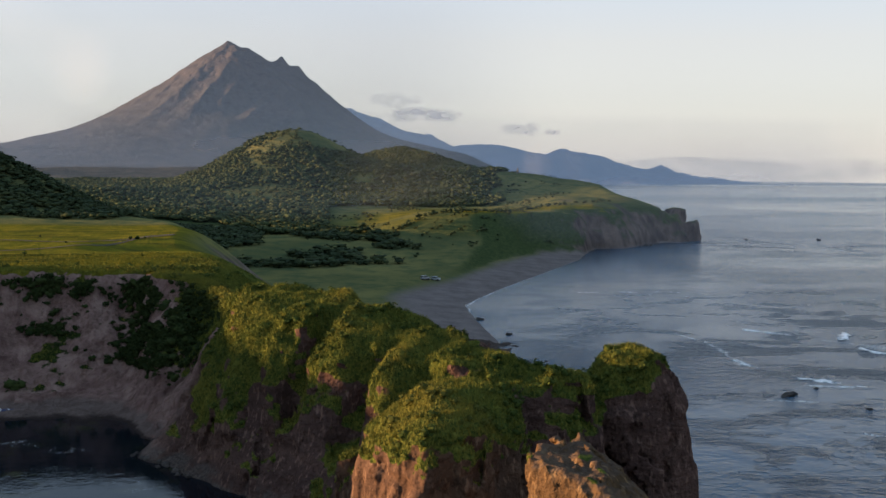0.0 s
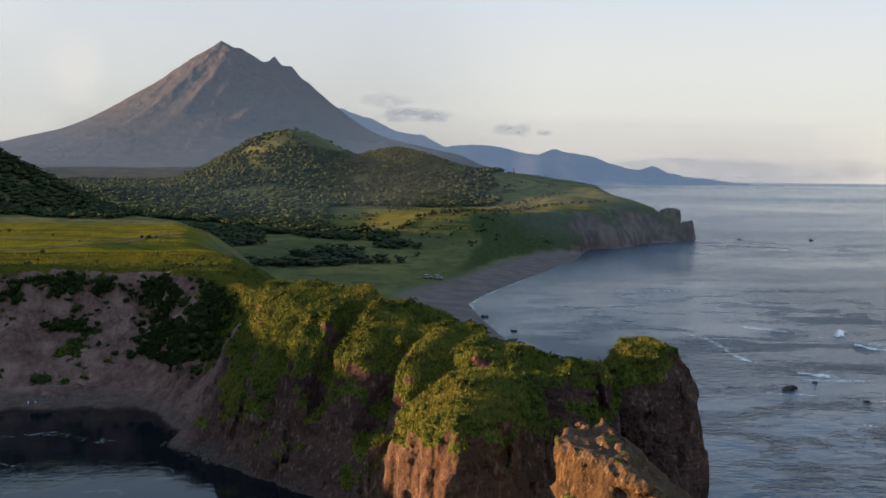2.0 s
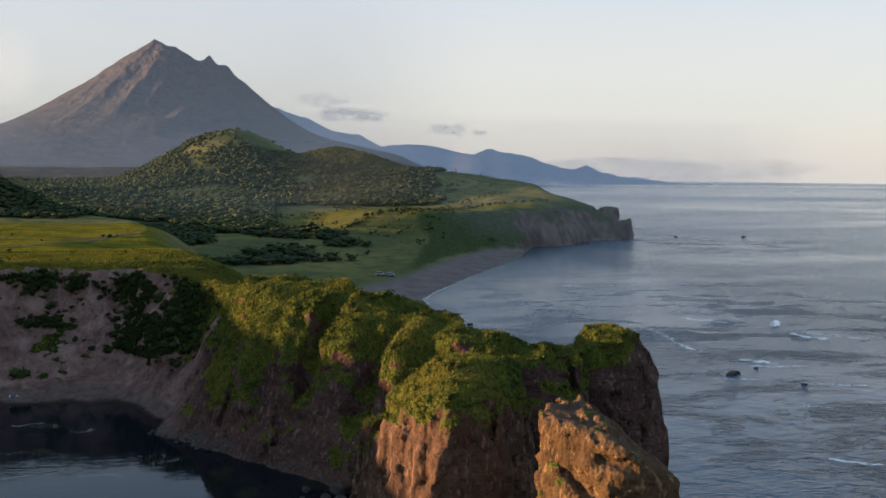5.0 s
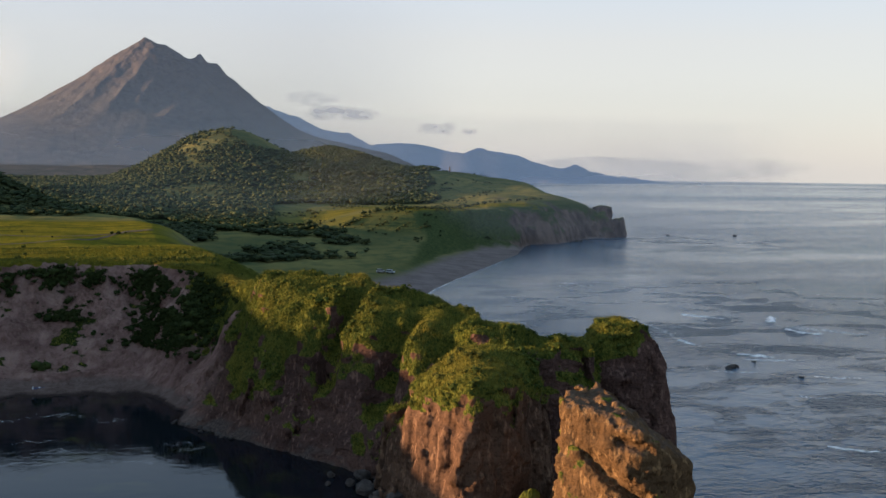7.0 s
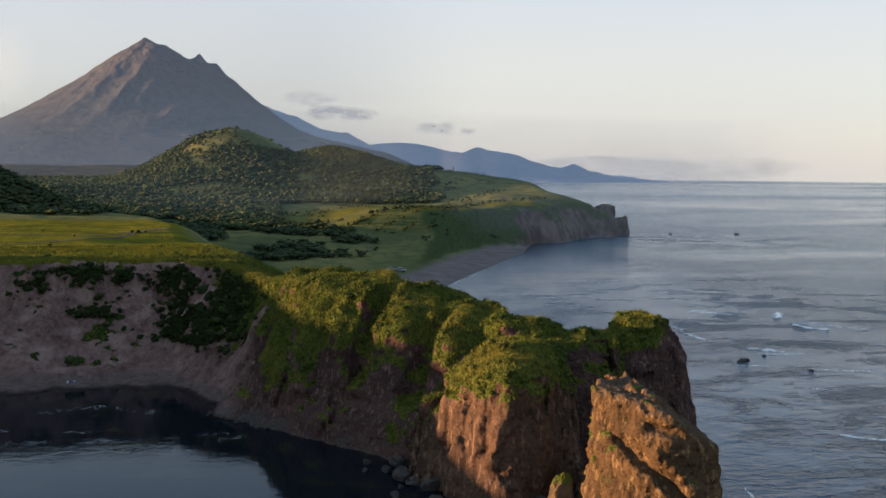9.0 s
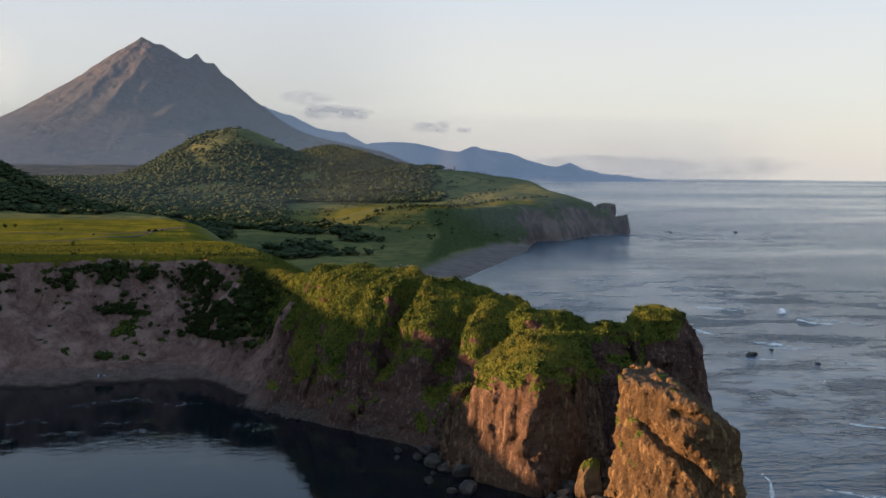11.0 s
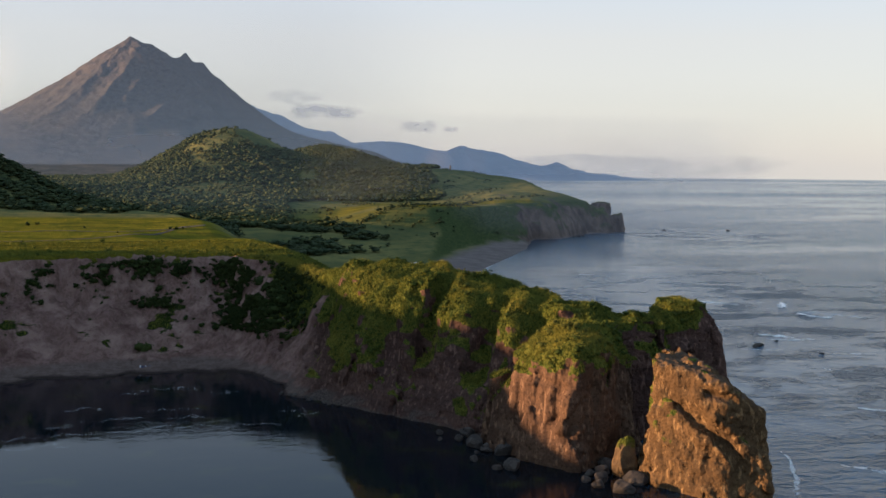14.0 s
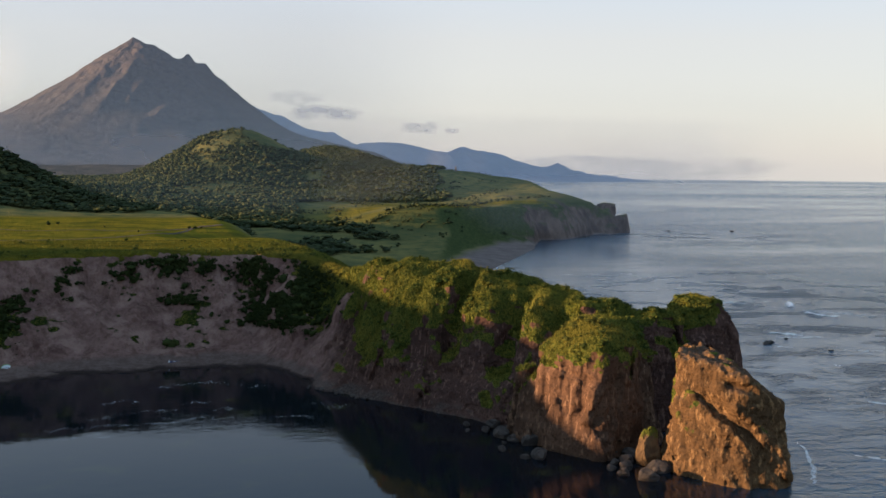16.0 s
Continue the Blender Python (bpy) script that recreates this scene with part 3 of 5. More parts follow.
def buttress_grain(x, y, z):
    """Upright slabs, a few long cracks and a bright flake standing off the west face."""
    wx, wy = x + 0.5 * vnoise(x / 3, y / 3, z / 7), y + 0.5 * vnoise(x / 3 + 5, y / 3, z / 7)
    gap, tone = blocks(wx / 3.6, wy / 3.6, z / 10.0)
    gap2, tone2 = blocks(wx / 1.7 + 7, wy / 1.7, z / 2.6)
    low = step(-z, -19.5, -17)
    v = -0.56 * (x - 11.2) + 0.83 * (y - 123.3) + 1.1 * vnoise(z / 5, 0 * z, 0 * z)
    u = 0.83 * (x - 11.2) + 0.56 * (y - 123.3)
    west = step(-u, 2, 5)
    crack = 0.9 * np.exp(-((v + 4.2) / 0.8) ** 2) * step(-z, -17, -13) * step(z, 5, 8) + 0.6 * np.exp(-((v - 0.5) / 0.6) ** 2) * step(z, 7, 10) + 0.5 * np.exp(-((v - 4.5) / 0.7) ** 2)
    flake = 1.0 * np.exp(-((v + 6.6) / 1.1) ** 4) * step(z, 5.5, 6.5) * step(-z, -14.5, -13.0)
    shelf = 0.9 * np.exp(-((z - 14.6 - 0.2 * v) / 0.6) ** 2) - 0.7 * step(-z, -5, -3.5)
    return low * (1.5 * (tone - 0.5) - 0.35 * np.exp(-gap / 0.06) + 0.22 * (tone2 - 0.5) - 0.08 * np.exp(-gap2 / 0.08) + west * (flake - crack - 0.5 * shelf)) + fbm(x / 0.9, y / 0.9, z / 0.9, 2) * 0.12


pv, pf = voxel_rock((-3, 29), (106, 146), (-2, 27), 0.32, buttress_shape, lambda x, y, z: (0.14 - 0.04 * step(z, 17, 20)) * step(z, -2, 1.5), buttress_grain)
pn = normals_of(pv, pf)
pveg = headland_green(pv, pn, 0.0)
buttress = mesh_object("cliff_buttress", pv, pf, coast_material("buttress_rock", 0.92, 0.86, 0.45), True, (("veg", pveg), ("scree", 0 * pveg), ("shore", 0 * pveg), ("dry", 0 * pveg)))
tagged(buttress, "brown cracked rock pillar with a grassy cap in the sea", "cliff", kind="structure")

# ---- the country behind, one sheet ----
land_mat = land_material()
ANG = np.radians(np.linspace(-128, 38, 660))
RAD = 60 * (2700 / 60) ** np.linspace(0, 1, 390)
AA, RR = np.meshgrid(ANG, RAD, indexing="ij")
gx, gy = -20 + RR * np.sin(AA), -20 + RR * np.cos(AA)
gz, gd = coast_height(gx, gy)
margin = np.minimum(np.minimum(gx - NEAR_X[0], NEAR_X[1] - gx), np.minimum(gy - NEAR_Y[0], NEAR_Y[1] - gy))
margin2 = np.minimum(np.minimum(gx - CAPE_X[0], CAPE_X[1] - gx), np.minimum(gy - CAPE_Y[0], CAPE_Y[1] - gy))
sunk = gz - 7 * step(margin, 2.0, 9.0) - 7 * step(margin2, 2.0, 12.0)
gi = np.arange(gx.size).reshape(gx.shape)
gf = np.stack([gi[:-1, :-1], gi[1:, :-1], gi[1:, 1:], gi[:-1, 1:]], -1).reshape(-1, 4)
gf = gf[(sunk.ravel()[gf] > -3.5).any(1)]
grad = np.gradient(gz, axis=1) / np.gradient(RR, axis=1)
grad2 = np.gradient(gz, axis=0) / (np.gradient(AA, axis=0) * RR)
slope = np.hypot(grad, grad2)
gveg = 1 - step(slope + 0.25 * fbm(gx / 15, gy / 15, 5.0, 3), 0.75, 1.05)
gveg = np.maximum(gveg, (1 - step(gx, 125, 150)) * step(gy, 430, 470) * step(gz, 2.5, 4))
gshore = step(-gz, -3.0, -1.6) * step(gy, 200, 230)
gdry = step(inside_distance(gx, gy, PLATEAU), -8, 4) * step(-gy + 0.12 * (gx + 60), -418, -404) * step(-gz, -34, -29)
# terrace field in dry-grass yellow, partly to paint it as sunlit
sun_strip = np.exp(-((gx - 100) / 95) ** 4 - ((gy - 632 - 0.25 * (gx - 100)) / 42) ** 4)
gdry = np.maximum(gdry, sun_strip * step(fbm(gx / 30, gy / 30, 2.0, 3), -1.0, 0.0))
gwood_shade = step(fbm(gx / 70, gy / 70, 4.0, 4), -0.75, -0.1) * step(gy, 585, 610) * (1 - step(gx, -8, 4) * step(-gy + 0.3 * gx, -694, -684)) * (1 - step(gx, 110, 140) * step(-gy, -1160, -1140))
# steep slopes above the bay: shade painted with the forest floor colour
gwood_shade = np.maximum(gwood_shade, step(slope, 0.16, 0.46) * step(gx, 20, 75) * step(gy, 440, 480) * (1 - step(gy, 690, 740)))
gwood_shade = gwood_shade * step(((gx + 8) / 34) ** 2 + ((gy - 985) / 55) ** 2, 0.8, 1.2)
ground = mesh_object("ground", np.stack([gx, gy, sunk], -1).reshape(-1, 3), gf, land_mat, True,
                     (("veg", gveg.ravel()), ("shore", gshore.ravel()), ("dry", gdry.ravel()), ("wood_and_shade", gwood_shade.ravel())))
tagged(ground, "green coastal country with meadows, hills and dark bay cliffs", "ground", kind="structure")


# ---- mountains ----
# ribs that run down the cone: plan places from its summit with their rise, and the half width
VOLCANO_RIBS = [([(18, -14, 6), (52, -70, 22), (96, -140, 26), (150, -190, 24), (205, -300, 18), (240, -430, 6)], 48),
                ([(34, -46, 4), (20, -110, 13), (-10, -190, 14), (-50, -300, 8)], 26),
                ([(-24, -60, 4), (-60, -140, 11), (-110, -230, 9), (-170, -340, 4)], 24),
                ([(150, -190, 8), (118, -262, 16), (84, -350, 10)], 26),
                ([(70, -100, 6), (48, -180, 12), (10, -280, 10)], 22)]


def volcano():
    cx, cy = -290.0, 2800.0
    n_a, n_r = 540, 170
    A, R = np.meshgrid(np.linspace(0, 2 * math.pi, n_a), np.linspace(0, 1, n_r) ** 1.25 * 1500, indexing="ij")
    X, Y = cx + R * np.cos(A), cy + R * np.sin(A)
    Z = np.interp(R, [0, 20, 90, 180, 250, 300, 350, 400, 470, 540, 615, 750, 900, 1200, 1500], [381, 368, 325, 262, 220, 190, 165, 145, 124, 107, 91, 70, 52, 42, 30])
    wig = fbm(np.cos(A) * 2, np.sin(A) * 2, R / 500, 3)
    gully = ridged(np.cos(A + 0.15 * wig) * 3.0, np.sin(A + 0.15 * wig) * 3.0, R / 1400, 3)
    Z = Z + gully * 2.2 * step(R, 90, 260) * (1 - step(R, 500, 1100)) + fbm(X / 120, Y / 120, 2.0, 4) * 2.6 * step(R, 20, 260)
    Z = Z + ridged(np.cos(A + 0.1 * wig) * 9, np.sin(A + 0.1 * wig) * 9, R / 700, 3) * 1.0 * step(R, 60, 220) * (1 - step(R, 450, 900))
    for pts, wide in VOLCANO_RIBS:
        dist, rise = line_distance(X - cx + 9 * fbm(X / 60, Y / 60, 5.0, 3), Y - cy + 9 * fbm(X / 60, Y / 60, 8.0, 3), pts)
        Z = Z + rise * np.exp(-(dist / wide) ** 1.5)
    Z = Z + 20 * np.exp(-((X - cx - 143) / 12) ** 2 - ((Y - cy) / 40) ** 2) + 13 * np.exp(-((X - cx - 186) / 13) ** 2 - ((Y - cy) / 40) ** 2)
    Z = Z + 9 * np.exp(-((X - cx - 62) / 26) ** 2 - ((Y - cy) / 40) ** 2) + fbm(X / 18, Y / 18, 6.0, 3) * 3.0 * (1 - step(R, 160, 420))
    Z = Z + 24 * np.exp(-((X - cx - 295) / 85) ** 2 - ((Y - cy) / 150) ** 2)
    Z = Z + 48 * np.exp(-((X - cx - 185) / 80) ** 2 - ((Y - cy) / 150) ** 2) - 0.35 * np.maximum(0, X - 330)
    i = np.arange(A.size).reshape(A.shape)
    f = np.stack([i[:-1, :-1], i[:-1, 1:], i[1:, 1:], i[1:, :-1]], -1).reshape(-1, 4)
    mat = mountain_material("volcano_slope", (0.064, 0.068, 0.064), (0.092, 0.088, 0.080), (0.104, 0.086, 0.080))
    ob = mesh_object("volcano", np.stack([X, Y, Z], -1).reshape(-1, 3), f, mat)
    tagged(ob, "bare grey-brown volcano cone with gullied slopes and jagged summit", "mountain", kind="structure")


def far_range():
    xs, ys = np.linspace(-900, 1750, 420), np.linspace(3300, 4500, 80)
    X, Y = np.meshgrid(xs, ys, indexing="ij")
    prof = np.interp(X, [-900, 57, 163, 250, 358, 446, 557, 640, 738, 806, 864, 1015, 1158, 1215, 1266, 1330, 1400, 1560, 1700],
                     [180, 275, 236, 192, 178, 134, 149, 140, 118, 106, 131, 104, 58, 52, 68, 40, 27, 10, -10])
    across = np.exp(-np.abs((Y - 3920) / 300) ** 1.6)
    Z = (prof + 4) * across + (ridged(X / 190, Y / 190, 1.0, 5) - 0.2) * 24 * across * (1 - across) * 2 + fbm(X / 40, Y / 40, 3.0, 3) * 4 * across - 4 - 22 * (1 - across)
    i = np.arange(X.size).reshape(X.shape)
    f = np.stack([i[:-1, :-1], i[1:, :-1], i[1:, 1:], i[:-1, 1:]], -1).reshape(-1, 4)
    # distance haze is put into these pale blue base colours
    mat = mountain_material("haze_blue_slope", (0.20, 0.235, 0.285), (0.225, 0.255, 0.30), (0.235, 0.26, 0.30))
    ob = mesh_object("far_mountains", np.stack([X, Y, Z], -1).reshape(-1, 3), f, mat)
    tagged(ob, "far mountain range painted haze blue, sinking into the sea", "mountain range", kind="structure")


volcano()
far_range()


# ---- sea ----
def build_sea():
    ang = np.radians(np.linspace(0, 360, 241))
    rad = np.r_[0.0, 20 * (4900 / 20) ** np.linspace(0, 1, 110)]
    A, R = np.meshgrid(ang, rad, indexing="ij")
    X, Y = -20 + R * np.sin(A), -20 + R * np.cos(A)
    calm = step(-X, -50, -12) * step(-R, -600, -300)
    still = np.exp(-((X - 100) / 75) ** 4 - ((Y - 470) / 190) ** 4)          # sheltered water of the bay
    reef = np.exp(-((X - 150) / 105) ** 2 - ((Y - 285) / 150) ** 2) + 0.7 * np.exp(-((X - 290) / 80) ** 2 - ((Y - 660) / 90) ** 2) + 0.6 * np.exp(-((X - 90) / 50) ** 2 - ((Y - 120) / 60) ** 2)
    reef = np.clip(reef, 0, 1) * step(X, 48, 75)
    i = np.arange(A.size).reshape(A.shape)
    f = np.stack([i[:-1, :-1], i[:-1, 1:], i[1:, 1:], i[1:, :-1]], -1).reshape(-1, 4)[:, ::-1]
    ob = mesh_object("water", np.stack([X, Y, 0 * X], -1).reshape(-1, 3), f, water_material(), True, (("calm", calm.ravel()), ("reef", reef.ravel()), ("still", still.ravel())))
    tagged(ob, "grey-blue rippled sea with calm dark water in the cove", "sea", kind="structure")


build_sea()


# ---- sea stack ----
def stack_amount(x, y, z):
    return 0.32 * step(z, -2, 1)


def stack_grain(x, y, z):
    """Pitted, blocky surface of the stack, with a slanting hollow under a ledge on its south-west face."""
    gap, tone = blocks(x / 2.6, y / 2.6, (z + 0.4 * x) / 2.2)
    gap2, tone2 = blocks(x / 1.1 + 3, y / 1.1, z / 1.0)
    slant = z - 14.3 + 0.95 * (x - 23.8) + 0.5 * vnoise(x / 2, y / 2, z / 2)
    hollow = np.exp(-((slant + 1.0) / 1.1) ** 2) * step(x, 22.5, 24.5) * step(-x, -31.5, -28.5)
    hollow = hollow + 0.7 * np.exp(-((z - 15.8 + 0.25 * (x - 28)) / 0.8) ** 2 - ((x - 27.5) / 2.2) ** 2)
    hollow = hollow + 0.25 * np.exp(-((x - 26.3 - 0.2 * (z - 5)) / 0.9) ** 2) * step(-z, -9, -6.5) * step(z, 1.5, 3)
    return (0.6 * (tone - 0.5) - 0.15 * np.exp(-gap / 0.08) + 0.3 * (tone2 - 0.5) - 2.1 * hollow * step(-y, -106, -101)
            + ridged(x / 2.0, y / 2.0, z / 3.0, 3) * 0.2 + fbm(x / 0.9, y / 0.9, z / 0.9, 2) * 0.16)


def stack_shape(X, Y, z, plan=None):
    if plan is None:
        return ()
    c, w = math.cos(radians(33)), math.sin(radians(33))
    u, v = (X - 29.6) * c + (Y - 104.0) * w, -(X - 29.6) * w + (Y - 104.0) * c
    side = (1 - ((np.abs(u) / 6.4) ** 3.2 + (np.abs(v) / 7.8) ** 3.2) ** (1 / 3.2)) * 6.4 + 0.06 * (19 - z) + 0.05 * np.maximum(0, 8 - z)
    crown = 20.3 - 0.09 * (112 - Y) - 0.80 * np.maximum(0, X - 28.5) - 0.35 * np.maximum(0, 99 - Y)
    f = smin(side, (crown - z) * 0.85, 0.9)
    f = smax(f, column(X, Y, z, 33.8, 100.4, 3.2, 5.4, 7.6, 0, 0.16, 2.4, 1.2, (-0.55, 0.0)), 1.0)
    return smax(f, column(X, Y, z, 22.6, 105.6, 1.5, 2.6, 5.0, 0, 0.2, 2.2, 1.2), 1.0)


sv, sf = voxel_rock((12, 50), (86, 124), (-2, 25), 0.36, stack_shape, stack_amount, stack_grain)
sn = normals_of(sv, sf)
stack_veg = np.clip(0.5 + 2.5 * (0.42 * step(-sv[:, 0], -25.5, -22.5) + 0.5 * fbm(sv[:, 0] / 4, sv[:, 1] / 4, sv[:, 2] / 4, 3) + 0.25 * sn[:, 2] - 0.62), 0, 1)
stack = mesh_object("sea_rock", sv, sf, coast_material("ochre_stack_rock", 1.10, 0.70, 0.7), True, (("veg", stack_veg * step(sv[:, 2], 4, 9)), ("scree", 0 * stack_veg), ("shore", 0.55 * step(sn[:, 2], 0.55, 0.85) * step(sv[:, 2], 10, 13))))
tagged(stack, "weathered orange-brown sea stack with a sloping pale top", "sea stack")

# far cape: cliffs, the rock at its nose and the stack before it
def cape_shape(X, Y, z, plan=None):
    if plan is None:
        h, d = coast_height(X, Y)
        gx, gy = np.gradient(h, CAPE_CELL)
        return h, np.sqrt(1 + gx * gx + gy * gy)
    f = (plan[0] - z) / plan[1]
    f = smax(f, column(X, Y, z, 248, 726, 5, 7, 21.5, 20, 0.16, 2.6, 2.0), 1.5)
    f = smax(f, column(X, Y, z, 238, 716, 7, 11, 17, 0, 0.45, 2.0, 3.0), 3)
    return smax(f, column(X, Y, z, 254.5, 715, 5.0, 6, 12.5, 0, 0.25, 2.1, 3.0), 1.5)


def cape_grain(x, y, z):
    """Tall cliff columns with dark clefts."""
    return step(z, -1, 4) * step(-z, -27, -22) * (ridged(x / 15, y / 15, z / 70, 2) * 2.4 + fbm(x / 6, y / 6, z / 16, 3) * 1.1)


kv, kf = voxel_rock(CAPE_X, CAPE_Y, (-3, 36), CAPE_CELL, cape_shape, lambda x, y, z: 0.6 * step(z, -2, 3) * step(-z, -27, -22), cape_grain)
kn = normals_of(kv, kf)
kveg = np.clip(0.5 + 2.5 * (kn[:, 2] + 0.35 * fbm(kv[:, 0] / 16, kv[:, 1] / 16, kv[:, 2] / 9, 3) - 0.68 + 0.55 * (1 - step(kv[:, 0], 132, 160))), 0, 1) * step(kv[:, 2], 3, 7)
# sunlit yellow strip carried on along the cape's top edge
ksun_strip = np.exp(-((kv[:, 0] - 150) / 60) ** 4 - ((kv[:, 1] - 652) / 24) ** 4) * step(kv[:, 2], 22, 24)
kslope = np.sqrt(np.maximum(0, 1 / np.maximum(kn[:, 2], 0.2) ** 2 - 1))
# same painted shade on the slopes of the cape
kshade = step(kslope, 0.16, 0.46) * (1 - step(kv[:, 1], 690, 740))
cape = mesh_object("cape_cliffs", kv, kf, land_mat, True, (("veg", kveg), ("dry", ksun_strip), ("wood_and_shade", kshade), ("shore", step(-kv[:, 2], -3.2, -2.0) * step(kn[:, 2], 0.5, 0.8))))
tagged(cape, "dark columned cliffs and jagged nose of the far cape", "cliff", kind="structure")


# ---- trees ----
def crown_template(seed, cards, core=3, wide=0.42, size=0.14):
    """A tree one metre high: a tapered trunk, a lumpy core and many leaf cards; vertices and triangles."""
    r = np.random.default_rng(seed)
    verts, tris = [], []

    def add(v, t):
        base = sum(len(k) for k in verts)
        verts.append(np.asarray(v, float))
        tris.append(np.asarray(t) + base)

    a = np.array([0, 2.1, 4.2])
    ring = lambda rad, z: np.stack([rad * np.cos(a), rad * np.sin(a), np.full(3, z)], 1)
    add(np.r_[ring(0.03, -0.08), ring(0.012, 0.55)], [(0, 1, 4), (0, 4, 3), (1, 2, 5), (1, 5, 4), (2, 0, 3), (2, 3, 5)])
    lumps = [(r.uniform(-0.2, 0.2), r.uniform(-0.2, 0.2), r.uniform(0.4, 0.8), r.uniform(0.16, 0.26)) for k in range(5)]
    lumps.append((0, 0, 0.55, 0.30))
    if core:
        for cx, cy, cz, rad in lumps[-core:]:
            bm = bmesh.new()
            bmesh.ops.create_icosphere(bm, subdivisions=1, radius=rad * 0.95)
            v = np.array([p.co for p in bm.verts]) * r.uniform(0.8, 1.15, (len(bm.verts), 1)) + (cx, cy, cz)
            t = [[p.index for p in f.verts] for f in bm.faces]
            bm.free()
            add(v, t)
    for k in range(cards):
        cx, cy, cz, rad = lumps[k % len(lumps)]
        d = r.normal(size=3)
        d /= np.linalg.norm(d)
        c = np.array([cx * wide / 0.42, cy * wide / 0.42, cz]) + d * rad * r.uniform(0.7, 1.1)
        u = r.normal(size=3)
        u /= np.linalg.norm(u)
        w = np.cross(u, d + 0.4 * r.normal(size=3))
        w /= np.linalg.norm(w) + 1e-6
        q = size * r.uniform(0.6, 1.2)
        add([c - u * q, c + w * q * 0.7, c + u * q, c - w * q * 0.6], [(0, 1, 2), (0, 2, 3)])
    return np.concatenate(verts), np.concatenate(tris)


def scatter(name, templates, places, heights, mat, label, category, spread=(0.9, 1.3), seed=3, smooth=False):
    """Many plants as one mesh of kind stuff."""
    r = np.random.default_rng(seed)
    vs, fs, base = [], [], 0
    pick = r.integers(0, len(templates), len(places))
    for k, (v, t) in enumerate(templates):
        p, h = places[pick == k], heights[pick == k]
        if not len(p):
            continue
        a, w = r.uniform(0, 6.28, len(p)), r.uniform(*spread, len(p))
        c, s = np.cos(a)[:, None], np.sin(a)[:, None]
        out = np.empty((len(p), len(v), 3), np.float32)
        out[..., 0] = (v[:, 0] * c - v[:, 1] * s) * (h * w)[:, None] + p[:, :1]
        out[..., 1] = (v[:, 0] * s + v[:, 1] * c) * (h * w)[:, None] + p[:, 1:2]
        out[..., 2] = v[:, 2] * h[:, None] + p[:, 2:3]
        fs.append((t[None] + base + (np.arange(len(p)) * len(v))[:, None, None]).reshape(-1, 3))
        vs.append(out.reshape(-1, 3))
        base += len(p) * len(v)
    ob = mesh_object(name, np.concatenate(vs), np.concatenate(fs), mat, smooth)
    return tagged(ob, label, category, kind="stuff")


tree_leaf = leaf_material("tree_leaf", (0.022, 0.034, 0.016), (0.052, 0.064, 0.026), (0.064, 0.066, 0.028), 0.5)
shrub_leaf = leaf_material("shrub_leaf", (0.018, 0.028, 0.015), (0.036, 0.048, 0.021), (0.046, 0.050, 0.020), 0.4)
trees8 = [crown_template(20 + k, 11, 1, 0.55, 0.17) for k in range(8)]
tr = np.random.default_rng(11)


def on_land(x, y, sink=0.2):
    h, d = coast_height(x, y)
    return np.stack([x, y, h - sink], 1), d


fx, fy = tr.uniform(-330, 190, 62000), 560 + 820 * tr.random(62000) ** 1.5
thick = fbm(fx / 70, fy / 70, 4.0, 4)
ok = tr.random(len(fx)) < step(thick, -0.75, -0.1) + 0.12
ok &= fy > 592 + 22 * fbm(fx / 40, fx / 40, 1.0, 3)
ok &= ~((fx > -5) & (fy < 690 + 0.3 * fx))
ok &= ~((fx > 125 + 30 * thick) & (fy < 1150))
ok &= ((fx + 8) / 34) ** 2 + ((fy - 985) / 55) ** 2 > 1 + 0.6 * thick
ok &= tr.random(len(fx)) < np.where(fy > 1000, 0.75, 0.95)
fx, fy = fx[ok], fy[ok]
fp, fd = on_land(fx, fy)
scatter("forest", trees8, fp, tr.uniform(1.8, 4.0, len(fp)) * (1 + 0.5 * tr.random(len(fp)) ** 4), tree_leaf, "dense green stone-birch forest on the hill slopes", "forest", (1.3, 2.1), 3, True)

hx, hy = tr.uniform(-225, -40, 6500), tr.uniform(415, 590, 6500)
ok = (fbm(hx / 30, hy / 30, 7.0, 3) > -0.5) & (hy > 424 - 0.1 * (hx + 60)) & ((hx < -92 + 0.5 * (hy - 430)))
hp, hd = on_land(hx[ok], hy[ok])
scatter("hill_thicket", trees8, hp, tr.uniform(1.2, 3.2, len(hp)), shrub_leaf, "dark scrub on the shaded hill", "shrubs", (1.8, 2.8), 5, True)

bx, by = tr.uniform(-70, 70, 3200), tr.uniform(430, 660, 3200)
ok = (fbm(bx / 28, by / 28, 5.0, 3) > 0.12) & (by > 455) & (bx < 45 - 0.4 * (by - 520)) & (by > 470 + 0.3 * bx)
bp, bd = on_land(bx[ok], by[ok])
scatter("valley_scrub", trees8, bp, tr.uniform(1.6, 4.2, len(bp)), shrub_leaf, "dark low scrub on the valley floor", "shrubs", (1.8, 2.8), 6, True)


mx, my = tr.uniform(-15, 190, 5200), tr.uniform(500, 940, 5200)
clump = fbm(mx / 22, my / 22, 11.0, 3) + 0.25 * np.exp(-((my - 585 - 0.5 * mx) / 22) ** 2)
ok = (clump > 0.30) & (inside_distance(mx, my, COAST) > 42) & (tr.random(len(mx)) < 0.75)
mp, md = on_land(mx[ok], my[ok])
scatter("meadow_bushes", trees8, mp, tr.uniform(0.7, 2.2, len(mp)), shrub_leaf, "low dark bushes scattered over the meadow above the bay", "bushes", (1.3, 2.2), 7, True)


